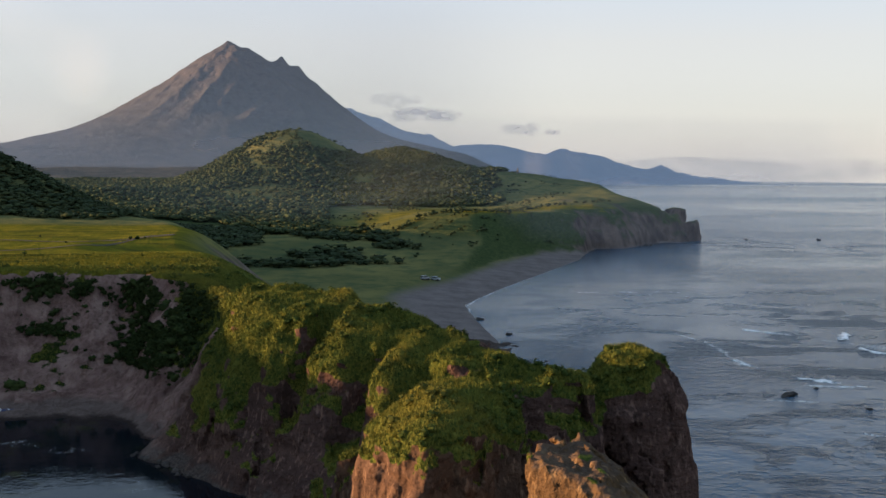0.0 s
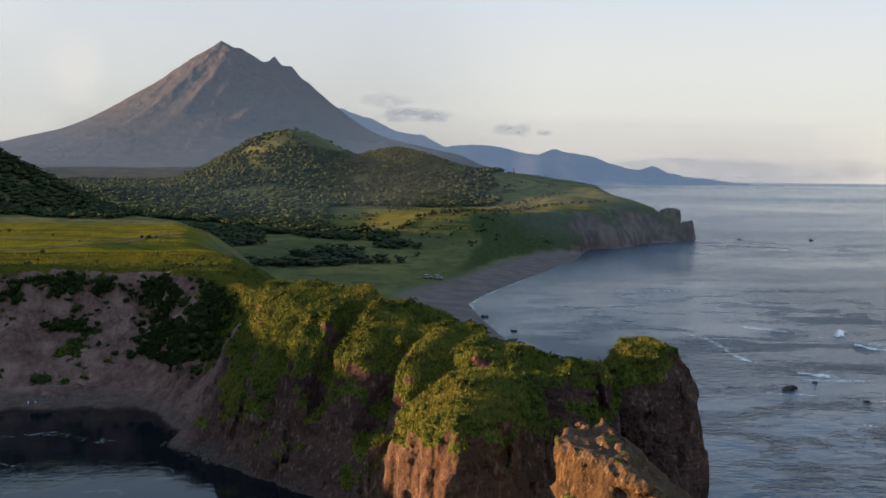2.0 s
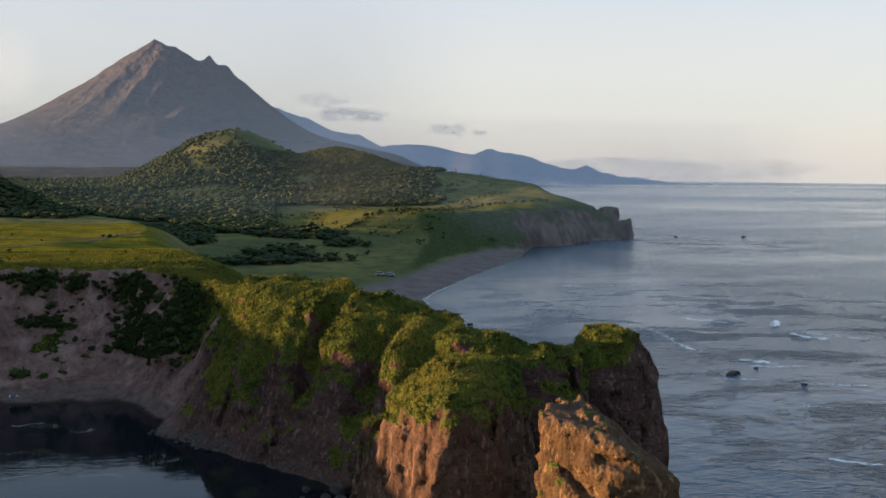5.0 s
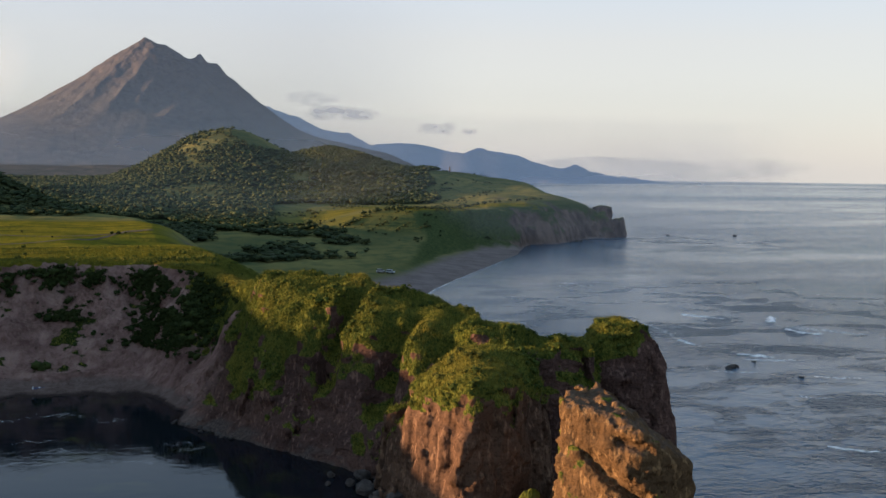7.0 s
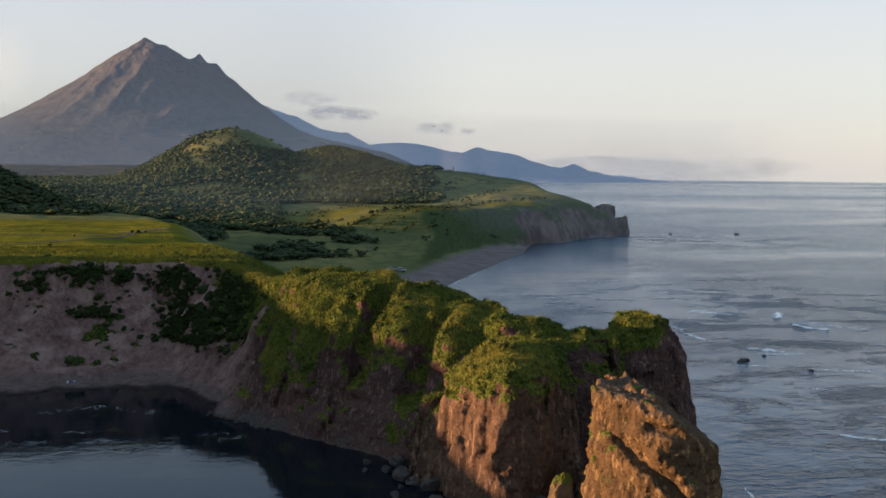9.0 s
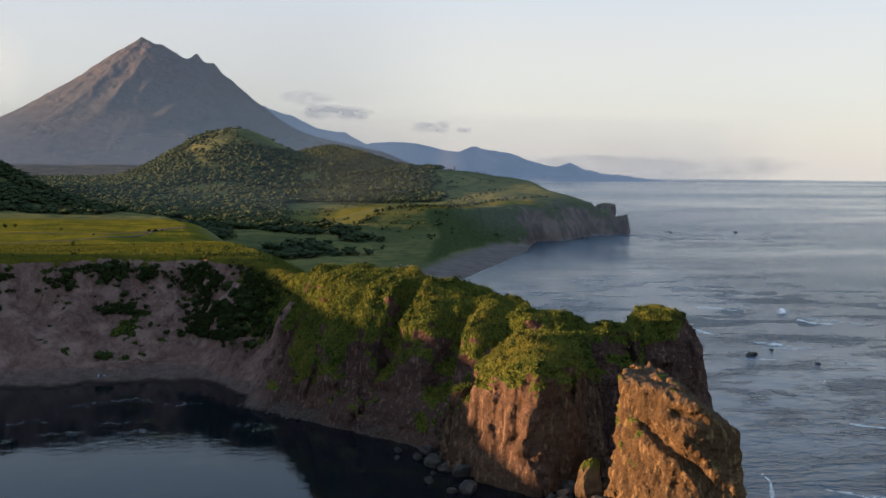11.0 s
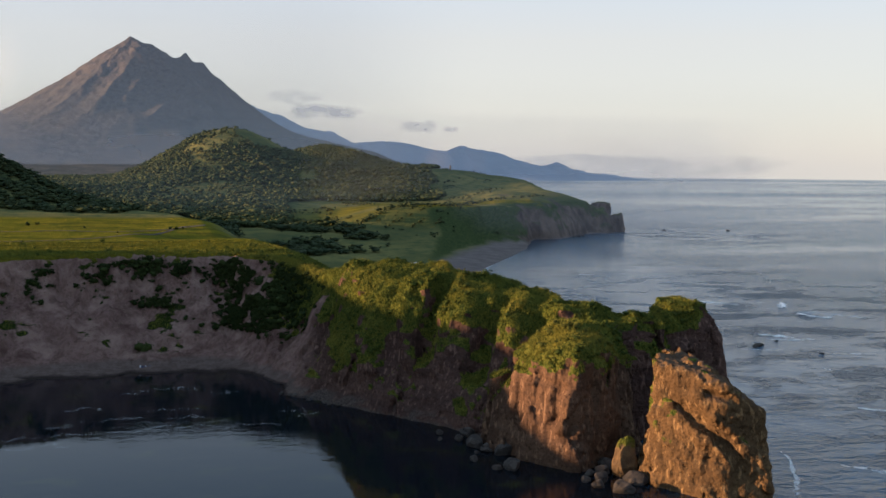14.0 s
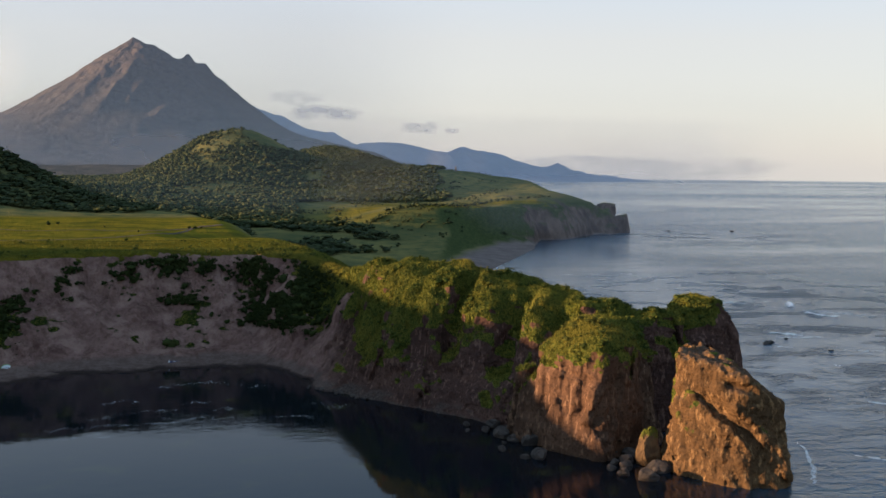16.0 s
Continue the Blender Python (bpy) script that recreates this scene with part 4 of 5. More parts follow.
# ---- grass and herbs on the near cliffs ----
def tuft_template(seed, blades):
    r = np.random.default_rng(seed)
    v, t = [], []
    for k in range(blades):
        a, lean, h = r.uniform(0, 6.28), r.uniform(0.1, 0.6), r.uniform(0.55, 1.0)
        px, py = r.uniform(-0.25, 0.25, 2)
        wx, wy = 0.055 * math.cos(a + 1.57), 0.055 * math.sin(a + 1.57)
        b = len(v)
        v += [(px - wx, py - wy, -0.1), (px + wx, py + wy, -0.1), (px + lean * math.cos(a) * h, py + lean * math.sin(a) * h, h)]
        t.append((b, b + 1, b + 2))
    return np.array(v), np.array(t)


grass_leaf = leaf_material("grass_leaf", (0.030, 0.050, 0.0110), (0.150, 0.148, 0.0260), (0.200, 0.160, 0.0300), 0.5)
tri = np.concatenate([cv[cf], pv[pf]])
area = np.linalg.norm(np.cross(tri[:, 2] - tri[:, 0], tri[:, 3] - tri[:, 1]), axis=1)
face_veg = np.r_[veg[cf].mean(1), pveg[pf].mean(1)] * (area > 0)
gr = np.random.default_rng(23)
centre = tri.mean(1)
weight = area * step(face_veg, 0.45, 0.8) * np.where(centre[:, 1] > 258, 0.15, 1.0) * np.where(centre[:, 0] < -40, 0.35, 1.0)
chosen = gr.choice(len(tri), 150000, p=weight / weight.sum())
w4 = gr.dirichlet((1, 1, 1, 1), len(chosen))
gp = (tri[chosen] * w4[..., None]).sum(1)
scatter("grass", [tuft_template(k, 4) for k in range(6)], gp, gr.uniform(0.25, 0.85, len(gp)), grass_leaf,
        "tall yellow-green grass and herbs on the headland", "grass", (0.9, 1.6), seed=9)

# dark scrub masses on the cove cliff
mass = np.exp(-((centre[:, 0] + 37) / 8) ** 2 - ((centre[:, 1] - 228) / 15) ** 2) * step(centre[:, 2], 5, 9) * step(-centre[:, 2], -24, -21)
mass += 0.8 * np.exp(-((centre[:, 0] + 67) / 9) ** 2 - ((centre[:, 2] - 21.5) / 2.2) ** 2) + 0.8 * np.exp(-((centre[:, 0] + 45) / 4.5) ** 2 - ((centre[:, 2] - 21) / 3) ** 2)
mass += 0.5 * np.exp(-((centre[:, 0] + 80) / 4) ** 2 - ((centre[:, 2] - 18.5) / 2) ** 2) + 0.5 * np.exp(-((centre[:, 0] + 64) / 4.5) ** 2 - ((centre[:, 2] - 13) / 2) ** 2)
mass += 0.5 * np.exp(-((centre[:, 0] + 95.5) / 2) ** 2 - ((centre[:, 2] - 19) / 3) ** 2) + 0.5 * np.exp(-((centre[:, 0] + 108) / 3) ** 2 - ((centre[:, 2] - 12) / 3) ** 2)
mass *= step(-centre[:, 2], -24.6, -23.4) * area * (centre[:, 1] > 205) * (centre[:, 0] < -22) * step(fbm(centre[:, 0] / 5, centre[:, 1] / 5, centre[:, 2] / 5, 3), -0.4, 0.1) * (area > 0)
chosen = gr.choice(len(tri), 1500, p=mass / mass.sum())
scrub_leaf = leaf_material("scrub_leaf", (0.010, 0.017, 0.006), (0.026, 0.036, 0.010), (0.030, 0.038, 0.011), 0.4)
scatter("cliff_scrub", [crown_template(70 + k, 84, 1, 0.75, 0.13) for k in range(5)], tri[chosen].mean(1) - (0, 0, 0.5), gr.uniform(0.8, 2.2, len(chosen)), scrub_leaf,
        "dark green scrub hanging on the cove cliff", "scrub", (0.9, 1.4), 14, True)

# low herb bushes between the grass
weight2 = weight * step(fbm(centre[:, 0] / 6, centre[:, 1] / 6, centre[:, 2] / 6, 3), -0.1, 0.5)
chosen = gr.choice(len(tri), 1900, p=weight2 / weight2.sum())
herb_leaf = leaf_material("herb_leaf", (0.018, 0.032, 0.0075), (0.052, 0.064, 0.0120), (0.070, 0.062, 0.0140), 0.5)
scatter("herbs", [crown_template(60 + k, 34, 2, 0.6, 0.13) for k in range(5)], tri[chosen].mean(1) - (0, 0, 0.35), gr.uniform(0.5, 1.5, len(chosen)) ** 1.2, herb_leaf,
        "low leafy bushes between the headland grass", "bushes", (1.0, 1.6), seed=10)


# ---- boulders ----
stone = stone_material()


def boulder_mesh(seed):
    bm = bmesh.new()
    bmesh.ops.create_icosphere(bm, subdivisions=3, radius=1.0)
    for v in bm.verts:
        p = v.co.normalized()
        k = 1 + 0.35 * noise.noise(p * 1.3 + Vector((seed, 0, 0))) + 0.16 * noise.noise(p * 3.1 + Vector((0, seed, 0)))
        q = p * k
        for n in range(4):
            ax = Vector((math.sin(seed * 3 + n * 2.1), math.cos(seed * 5 + n * 1.7), math.sin(seed + n * 4.0))).normalized()
            over = q.dot(ax) - 0.72
            if over > 0:
                q -= ax * over * 0.85
        v.co = q
    for f in bm.faces:
        f.smooth = False
    me = bpy.data.meshes.new("boulder")
    bm.to_mesh(me)
    bm.free()
    me.materials.append(stone)
    return me


BOULDERS = [boulder_mesh(1.7 * k + 0.3) for k in range(5)]


def boulder(x, y, size, z=0.0, flat=0.75, label="grey-brown boulder lying in the shallow water below the cliff", group="boulders at the cliff foot"):
    r = random.Random(int(x * 131 + y * 17))
    ob = new("boulder", BOULDERS[r.randrange(5)])
    ob.matrix_world = pose(x, y, z + size * flat * 0.35, r.uniform(-15, 15), r.uniform(-15, 15), r.uniform(0, 360)) @ Matrix.Diagonal((size, size * r.uniform(0.7, 1.0), size * flat, 1))
    return tagged(ob, label, "boulder", group)


for x, y, size in ((-2.2, 131.2, 2.0), (-0.6, 128.0, 1.4), (2.2, 125.6, 2.3), (0.7, 116.6, 1.9), (-1.8, 116.4, 0.9), (-4.5, 122.2, 1.0), (-1.7, 138.6, 1.6),
                   (-4.1, 135.6, 1.1), (1.0, 134.0, 1.7), (-6.8, 140.4, 0.9), (-7.6, 136.2, 0.6), (-3.0, 126.4, 0.6),
                   (13.0, 115.0, 1.7), (15.6, 118.0, 1.6), (13.2, 107.2, 1.6), (11.6, 104.2, 1.2), (14.6, 101.2, 1.9), (18.4, 105.4, 2.0), (10.6, 107.4, 0.9), (14.8, 110.8, 1.5), (16.8, 113.6, 1.8), (12.4, 110.6, 0.9)):
    boulder(x, y, size)
for k in range(16):
    t = k / 15
    boulder(-34.5 + 11 * t + random.uniform(-1.5, 0.5), 181 - 13.5 * t + random.uniform(-1.5, 1.0), random.uniform(0.25, 0.75))
for x, y, size in ((102.5, 218, 1.5), (104.5, 219.5, 1.2), (101.0, 216.5, 0.8), (112.5, 224.5, 0.9), (114.5, 204, 0.9), (48.7, 337, 1.6), (53.5, 306, 1.3), (53.4, 261, 0.9), (56, 262, 0.7),
                   (206, 660, 2.6), (211, 664, 2.0), (201, 656, 1.6), (300, 720, 1.6), (352, 712, 2.0)):
    boulder(x, y, size, -0.3, 0.55, "dark wet rock awash in the sea", "rocks awash")


def mossy_rock(x, y, size, tall):
    """Rounded ochre rock with a mossy crown."""
    ob = new("mossy_rock", boulder_mesh(12.7))
    ob.data.materials.clear()
    n = Nodes("ochre_rock_and_moss")
    big, fine = n.noise(1.4, 5), n.noise(0.35, 4)
    c = n.mix(n.ramp(big, 0.35, 0.65), (0.070, 0.045, 0.026), (0.115, 0.072, 0.036))
    top = n.ramp(n.math("ADD", n.height(), n.math("MULTIPLY", n.math("SUBTRACT", big, 0.5), 4.0)), tall * 0.95, tall * 1.15)
    n.bump(n.math("ADD", big, fine), 0.9, 0.3)
    ob.data.materials.append(n.done(n.mix(top, c, n.mix(fine, (0.03, 0.045, 0.008), (0.09, 0.09, 0.012))), 0.95, 0.1))
    ob.matrix_world = pose(x, y, tall * 0.4, 5, -4, 60) @ Matrix.Diagonal((size, size * 0.85, tall * 0.85, 1))
    return tagged(ob, "rounded ochre rock with a mossy top beside the sea stack", "rock")


mossy_rock(18.4, 110.0, 2.5, 5.0)


# ---- foam on the water ----
def foam_material():
    n = Nodes("sea_foam")
    lace = n.noise(1.8, 5, 0.7, (1, 1, 1), 0.8)
    n.done((0.74, 0.71, 0.69), 0.9, 0.1)
    clear = n.t.nodes.new("ShaderNodeBsdfTransparent")
    both = n.t.nodes.new("ShaderNodeMixShader")
    n.put(both.inputs[0], n.math("MULTIPLY", n.ramp(lace, 0.34, 0.57), n.attr("thick")))
    n.t.links.new(clear.outputs[0], both.inputs[1])
    n.t.links.new(n.bsdf.outputs[0], both.inputs[2])
    n.t.links.new(both.outputs[0], n.out.inputs[0])
    return n.mat


foam_mat = foam_material()


def foam_strip(pts, width, seed, thick=1.0, z=0.03, wiggle=0.5, rise=0.0, label="white broken foam line drifting on the water"):
    """A ragged ribbon of foam along a line on the water."""
    r = np.random.default_rng(seed)
    p = np.asarray(pts, float)
    t = np.linspace(0, len(p) - 1, 14 * (len(p) - 1) + 1)
    x, y = np.interp(t, range(len(p)), p[:, 0]), np.interp(t, range(len(p)), p[:, 1])
    x, y = x + wiggle * fbm(t * 3.0, t * 0 + seed, 0.0, 2), y + wiggle * fbm(t * 3.0, t * 0 + seed, 7.0, 2)
    dx, dy = np.gradient(x), np.gradient(y)
    k = np.hypot(dx, dy) + 1e-6
    w = width * np.clip(0.75 + 0.6 * fbm(t * 2.1, t * 0 + seed, 3.0, 3), 0.15, 1.4) * np.sin(np.linspace(0.15, 3.0, len(t))) ** 0.6
    rows = []
    for side, a in ((-1, 0.0), (-0.4, 1.0), (0.4, 1.0), (1, 0.0)):
        rows.append(np.stack([x - dy / k * w * side, y + dx / k * w * side, z + rise * a * np.clip(0.6 + fbm(t * 3.1 + side, t * 0 + seed, 5.0, 2), 0.1, 1.4), np.full(len(t), a * thick)], 1))
    v = np.stack(rows, 1)
    i = np.arange(v.shape[0] * 4).reshape(-1, 4)
    f = np.stack([i[:-1, :-1], i[1:, :-1], i[1:, 1:], i[:-1, 1:]], -1).reshape(-1, 4)
    v = v.reshape(-1, 4)
    ob = mesh_object("foam", v[:, :3], f, foam_mat, True, (("thick", v[:, 3]),))
    ob.visible_shadow = False
    return tagged(ob, label, "foam", kind="stuff")


foam_strip([(100, 311), (106, 303), (109, 290), (109, 275), (107, 262), (106, 252)], 0.9, 1, 0.55)
foam_strip([(108, 262), (107, 256), (109, 250)], 1.6, 2)
foam_strip([(114, 236), (117, 233), (121, 230)], 2.4, 3, 1.1, rise=0.3, label="white surf breaking over a sunken rock")
foam_strip([(112, 229), (119, 226), (126, 226)], 1.6, 4, 0.5)
foam_strip([(130, 312), (135, 306), (141, 300)], 2.4, 5)
foam_strip([(160, 302), (156, 295), (152, 288)], 2.4, 6, 1.3, rise=0.35, label="white surf breaking over a sunken rock")
foam_strip([(150, 275), (152, 268), (156, 263)], 2.4, 7, 1.3, rise=0.35, label="white surf breaking over a sunken rock")
foam_strip([(146, 290), (158, 276), (170, 262)], 4.0, 8, 0.35)
foam_strip([(57, 108), (61, 104), (66, 101), (70, 99)], 2.4, 9, 0.5)
foam_strip([(86, 145), (91, 141), (97, 138)], 2.0, 10, 0.8)
foam_strip([(96, 215), (101, 212), (107, 211)], 0.8, 11, 0.5)
foam_strip([(118, 205), (124, 202), (131, 201)], 0.8, 12, 0.5)
foam_strip([(46, 332), (47.5, 352), (49.5, 374), (58, 397), (68, 417)], 0.8, 13, 0.4, 0.06, label="thin white wash along the bay beach")
foam_strip([(68, 417), (84, 452), (101, 484), (120, 522)], 0.8, 14, 0.3, 0.06, label="thin white wash along the bay beach")
for k in range(14):
    r = random.Random(300 + k)
    fx0, fy0 = r.uniform(95, 215), r.uniform(185, 420)
    foam_strip([(fx0, fy0), (fx0 + r.uniform(2, 6), fy0 - r.uniform(0, 3)), (fx0 + r.uniform(6, 11), fy0 - r.uniform(1, 6))], r.uniform(0.4, 1.0), 60 + k, r.uniform(0.25, 0.6))
foam_strip([(300, 716), (330, 722), (352, 716)], 1.4, 15, 0.3)
foam_strip([(40, 94), (43, 98), (46, 104), (52, 118)], 1.0, 16, 0.7, label="pale wash round the foot of the rocks")
for k, (a, b, c, w) in enumerate((((-71, 185), (-66, 187), (-63, 190), 0.35), ((-62.5, 191), (-59, 191), (-54, 187), 0.5), ((-50.5, 186), (-48, 185), (-44, 184.5), 0.45),
                                  ((-79, 171), (-75, 173), (-71, 172), 0.5), ((-80, 158), (-76, 159), (-73, 162), 0.45), ((-70, 162), (-67, 163), (-64, 162), 0.4),
                                  ((-58, 163), (-52, 163), (-46, 159), 0.45), ((-37, 164), (-34, 165), (-31, 164), 0.4), ((-33, 160), (-30, 161), (-27, 162), 0.4),
                                  ((-62, 169), (-58, 170), (-54, 170), 0.4), ((-90, 150), (-82, 153), (-72, 152), 0.8), ((-68, 152), (-60, 156), (-52, 154), 0.8),
                                  ((-88, 143), (-80, 146), (-74, 145), 0.6), ((-45, 154), (-40, 155), (-35, 153), 0.5))):
    foam_strip([a, b, c], w * 1.1, 40 + k, 0.11, 0.03, 1.6, label="thin pale foam streak on the calm cove water")


# ---- shrubs on the cove cliff and the plateau ----
def part(name, verts, faces, mat, parent, smooth=False, label=""):
    ob = mesh_object(name, verts, faces, mat, smooth, (), parent)
    return tagged(ob, label) if label else ob


bark = plain("bark", (0.10, 0.075, 0.055))
bush_leaf = leaf_material("bush_leaf", (0.012, 0.020, 0.007), (0.030, 0.042, 0.012), (0.035, 0.042, 0.012), 0.4)
SHRUBS = []
for k in range(4):
    v, t = crown_template(90 + k, 150, 4, 0.5, 0.075)
    stem = new("shrub")
    part("stem", v[:6], t[:6], bark, stem)
    part("foliage", v[6:], t[6:] - 6, bush_leaf, stem, True)
    SHRUBS.append(stem)


def shrub(x, y, z, size, wide=1.2, label="dark green leafy shrub clinging to the cove cliff", group="shrubs on the cove cliff"):
    r = random.Random(int(x * 57 + y * 91))
    ob = copy_thing(SHRUBS[r.randrange(4)], pose(0, 0, 0))
    ob.matrix_basis = pose(x, y, z - 0.2 * size, 0, 0, r.uniform(0, 360)) @ Matrix.Diagonal((size * wide, size * wide, size, 1))
    return tagged(ob, label, "shrub", group)


for x, y, z, size in ((-94.6, 242.5, 20.8, 3.0), (-96.7, 240.5, 17.6, 3.0), (-79.2, 244.7, 20.2, 3.2), (-77.6, 242.8, 17.4, 2.6), (-81.7, 243.2, 18.2, 2.6), (-84.5, 241.5, 16.2, 2.0),
                      (-68.9, 248.2, 22.4, 3.2), (-72.5, 248.0, 22.6, 2.8), (-64.8, 248.6, 22.6, 2.8), (-61.5, 247.8, 21.8, 2.4), (-66, 245.2, 19.6, 2.4), (-64.0, 239.4, 12.8, 2.6), (-67.0, 238.4, 12.2, 2.2),
                      (-60.5, 241.0, 14.6, 2.2), (-57.6, 243.0, 17.0, 2.0), (-46.6, 247.4, 21.6, 3.4), (-44.0, 246.0, 20.8, 3.4), (-42.2, 242.6, 19.4, 3.6), (-44.4, 241.8, 16.8, 3.0), (-46.0, 239.0, 14.0, 2.6),
                      (-39.6, 238.4, 19.0, 3.6), (-37.7, 231.8, 18.0, 4.0), (-35.6, 228.8, 17.0, 4.0), (-33.6, 224.6, 15.6, 4.0), (-36.2, 225.4, 13.6, 3.8), (-32.0, 220.6, 14.0, 3.8),
                      (-34.2, 219.6, 11.4, 3.8), (-30.3, 217.6, 12.6, 3.4), (-32.8, 215.0, 9.2, 3.4), (-35.9, 213.0, 6.6, 3.0), (-38.4, 221.4, 9.6, 3.0), (-40.2, 229.6, 13.6, 3.2), (-37.0, 216.4, 8.0, 3.0),
                      (-67.2, 222.0, 1.6, 4.6), (-96.0, 227.4, 8.2, 1.5), (-108.3, 230.4, 13.4, 3.2), (-108.7, 226.8, 10.8, 3.0), (-101.0, 233, 12.6, 2.4), (-79.0, 238.0, 13.2, 1.4), (-81.4, 231.8, 9.6, 1.4),
                      (-57.0, 232.0, 9.4, 2.0), (-53.0, 229.0, 7.6, 1.8), (-61.0, 229.0, 7.0, 1.6)):
    shrub(x, y, z, size)
for x, y, size in ((-64.4, 342.0, 1.7), (-62.0, 343.0, 1.2), (-66.5, 341.5, 1.3), (-120.8, 368.0, 2.2), (-117.5, 370.0, 1.6), (-98, 352, 1.0), (-84, 330, 0.9)):
    p, d = on_land(np.array([x]), np.array([y]))
    shrub(x, y, p[0, 2] + 0.2, size, 1.3, "small dark bush on the sunny plateau meadow", "bushes on the plateau")
for k, ob in enumerate(SHRUBS):          # the four patterns stand on the cliff as well
    x, y, z, size = ((-29.4, 209.5, 9.8, 2.6), (-31.6, 206.4, 7.0, 2.4), (-27.6, 212.0, 12.0, 2.6), (-74.6, 246.4, 20.6, 2.6))[k]
    ob.matrix_basis = pose(x, y, z, 0, 0, 40 * k) @ Matrix.Diagonal((size * 1.2, size * 1.2, size, 1))
    tagged(ob, "dark green leafy shrub clinging to the cove cliff", "shrub", "shrubs on the cove cliff")

# hedge of bushes along the meadow above the bay
hr = np.random.default_rng(77)
ht = hr.uniform(0, 1, 150)
hxx = np.interp(ht, [0, 0.25, 0.5, 0.75, 1], [22, 52, 84, 112, 190]) + hr.normal(0, 2.0, 150)
hyy = np.interp(ht, [0, 0.25, 0.5, 0.75, 1], [548, 590, 622, 646, 700]) + hr.normal(0, 3.0, 150)
hpp, hdd = on_land(hxx, hyy)
scatter("hedge", trees8, hpp, hr.uniform(1.4, 3.2, 150), shrub_leaf, "dark row of bushes along the meadow terrace", "hedge", (1.2, 1.9), 8, True)


# ---- small things ----
def cyl(bm, r1, r2, depth, m, seg=12):
    bmesh.ops.create_cone(bm, cap_ends=True, segments=seg, radius1=r1, radius2=r2, depth=depth, matrix=m)


def bm_part(name, bm, mat, parent, label=""):
    me = bpy.data.meshes.new(name)
    bm.to_mesh(me)
    bm.free()
    me.materials.append(mat)
    ob = new(name, me)
    ob.parent = parent
    return tagged(ob, label) if label else ob


def dome_tent(x, y, z, turn, cloth, fly, label):
    """A dome tent: domed body, fly sheet over it, dark doorway and two crossing poles."""
    tent = new("tent")
    for name, rad, top, col in (("body", 1.35, 1.25, cloth), ("fly_sheet", 1.40, 1.32, fly)):
        bm = bmesh.new()
        bmesh.ops.create_uvsphere(bm, u_segments=20, v_segments=12, radius=1.0)
        bmesh.ops.delete(bm, geom=[v for v in bm.verts if v.co.z < -0.02 or (name == "fly_sheet" and v.co.y < -0.35)], context="VERTS")
        for v in bm.verts:
            q = 1 + 0.08 * math.cos(4 * math.atan2(v.co.y, v.co.x))
            v.co = Vector((v.co.x * rad * q, v.co.y * rad * q, v.co.z * top))
        bm_part(name, bm, col, tent)
    bm = bmesh.new()
    bmesh.ops.create_circle(bm, cap_ends=True, segments=14, radius=0.5, matrix=pose(0, -1.22, 0.42, 70, 0, 0))
    bmesh.ops.solidify(bm, geom=bm.faces[:], thickness=0.02)
    bm_part("doorway", bm, plain("dark_cloth", (0.02, 0.025, 0.06)), tent, "dark blue open doorway")
    tent.matrix_basis = pose(x, y, z, 0, 0, turn)
    return tagged(tent, label, "tent")


green_cloth, pale_cloth = plain("green_cloth", (0.10, 0.30, 0.07)), plain("pale_cloth", (0.45, 0.48, 0.50))
dome_tent(-105.2, 207.6, 1.15, 20, pale_cloth, green_cloth, "green and pale dome tent pitched on the cove beach")


def dinghy(x, y, z, turn):
    """A small inflatable boat: tube ring, floor board, bench and outboard."""
    boat = new("dinghy")
    navy, white = plain("navy_rubber", (0.02, 0.03, 0.09), 0.5), plain("white_board", (0.6, 0.6, 0.6), 0.5)
    verts, faces = [], []
    n, m = 28, 8
    for i in range(n):
        a = 2 * math.pi * i / n
        cx, cy = 1.25 * math.copysign(abs(math.cos(a)) ** 0.7, math.cos(a)), 0.6 * math.copysign(abs(math.sin(a)) ** 0.7, math.sin(a))
        for j in range(m):
            b = 2 * math.pi * j / m
            verts.append((cx * (1 + 0.17 * math.cos(b)), cy * (1 + 0.32 * math.cos(b)), 0.24 + 0.2 * math.sin(b)))
            faces.append((i * m + j, (i + 1) % n * m + j, (i + 1) % n * m + (j + 1) % m, i * m + (j + 1) % m))
    part("tube", verts, faces, navy, boat, True)
    for name, size, at, mat in (("floor", (2.2, 0.95, 0.05), (0, 0, 0.12), white), ("bench", (0.3, 1.05, 0.05), (0.1, 0, 0.38), white), ("outboard", (0.25, 0.25, 0.6), (-1.45, 0, 0.45), white)):
        bm = bmesh.new()
        bmesh.ops.create_cube(bm, size=1, matrix=Matrix.Translation(at) @ Matrix.Diagonal((*size, 1)))
        bmesh.ops.bevel(bm, geom=bm.edges[:], offset=0.02, segments=2, affect="EDGES")
        bm_part(name, bm, mat, boat)
    boat.matrix_basis = pose(x, y, z, 0, 0, turn)
    return tagged(boat, "unidentified dark blue object on the shingle, built as a dinghy", "boat")


# object of unknown kind; the dinghy is a made-up stand-in
dinghy(-66.2, 213.4, 0.55, 35)


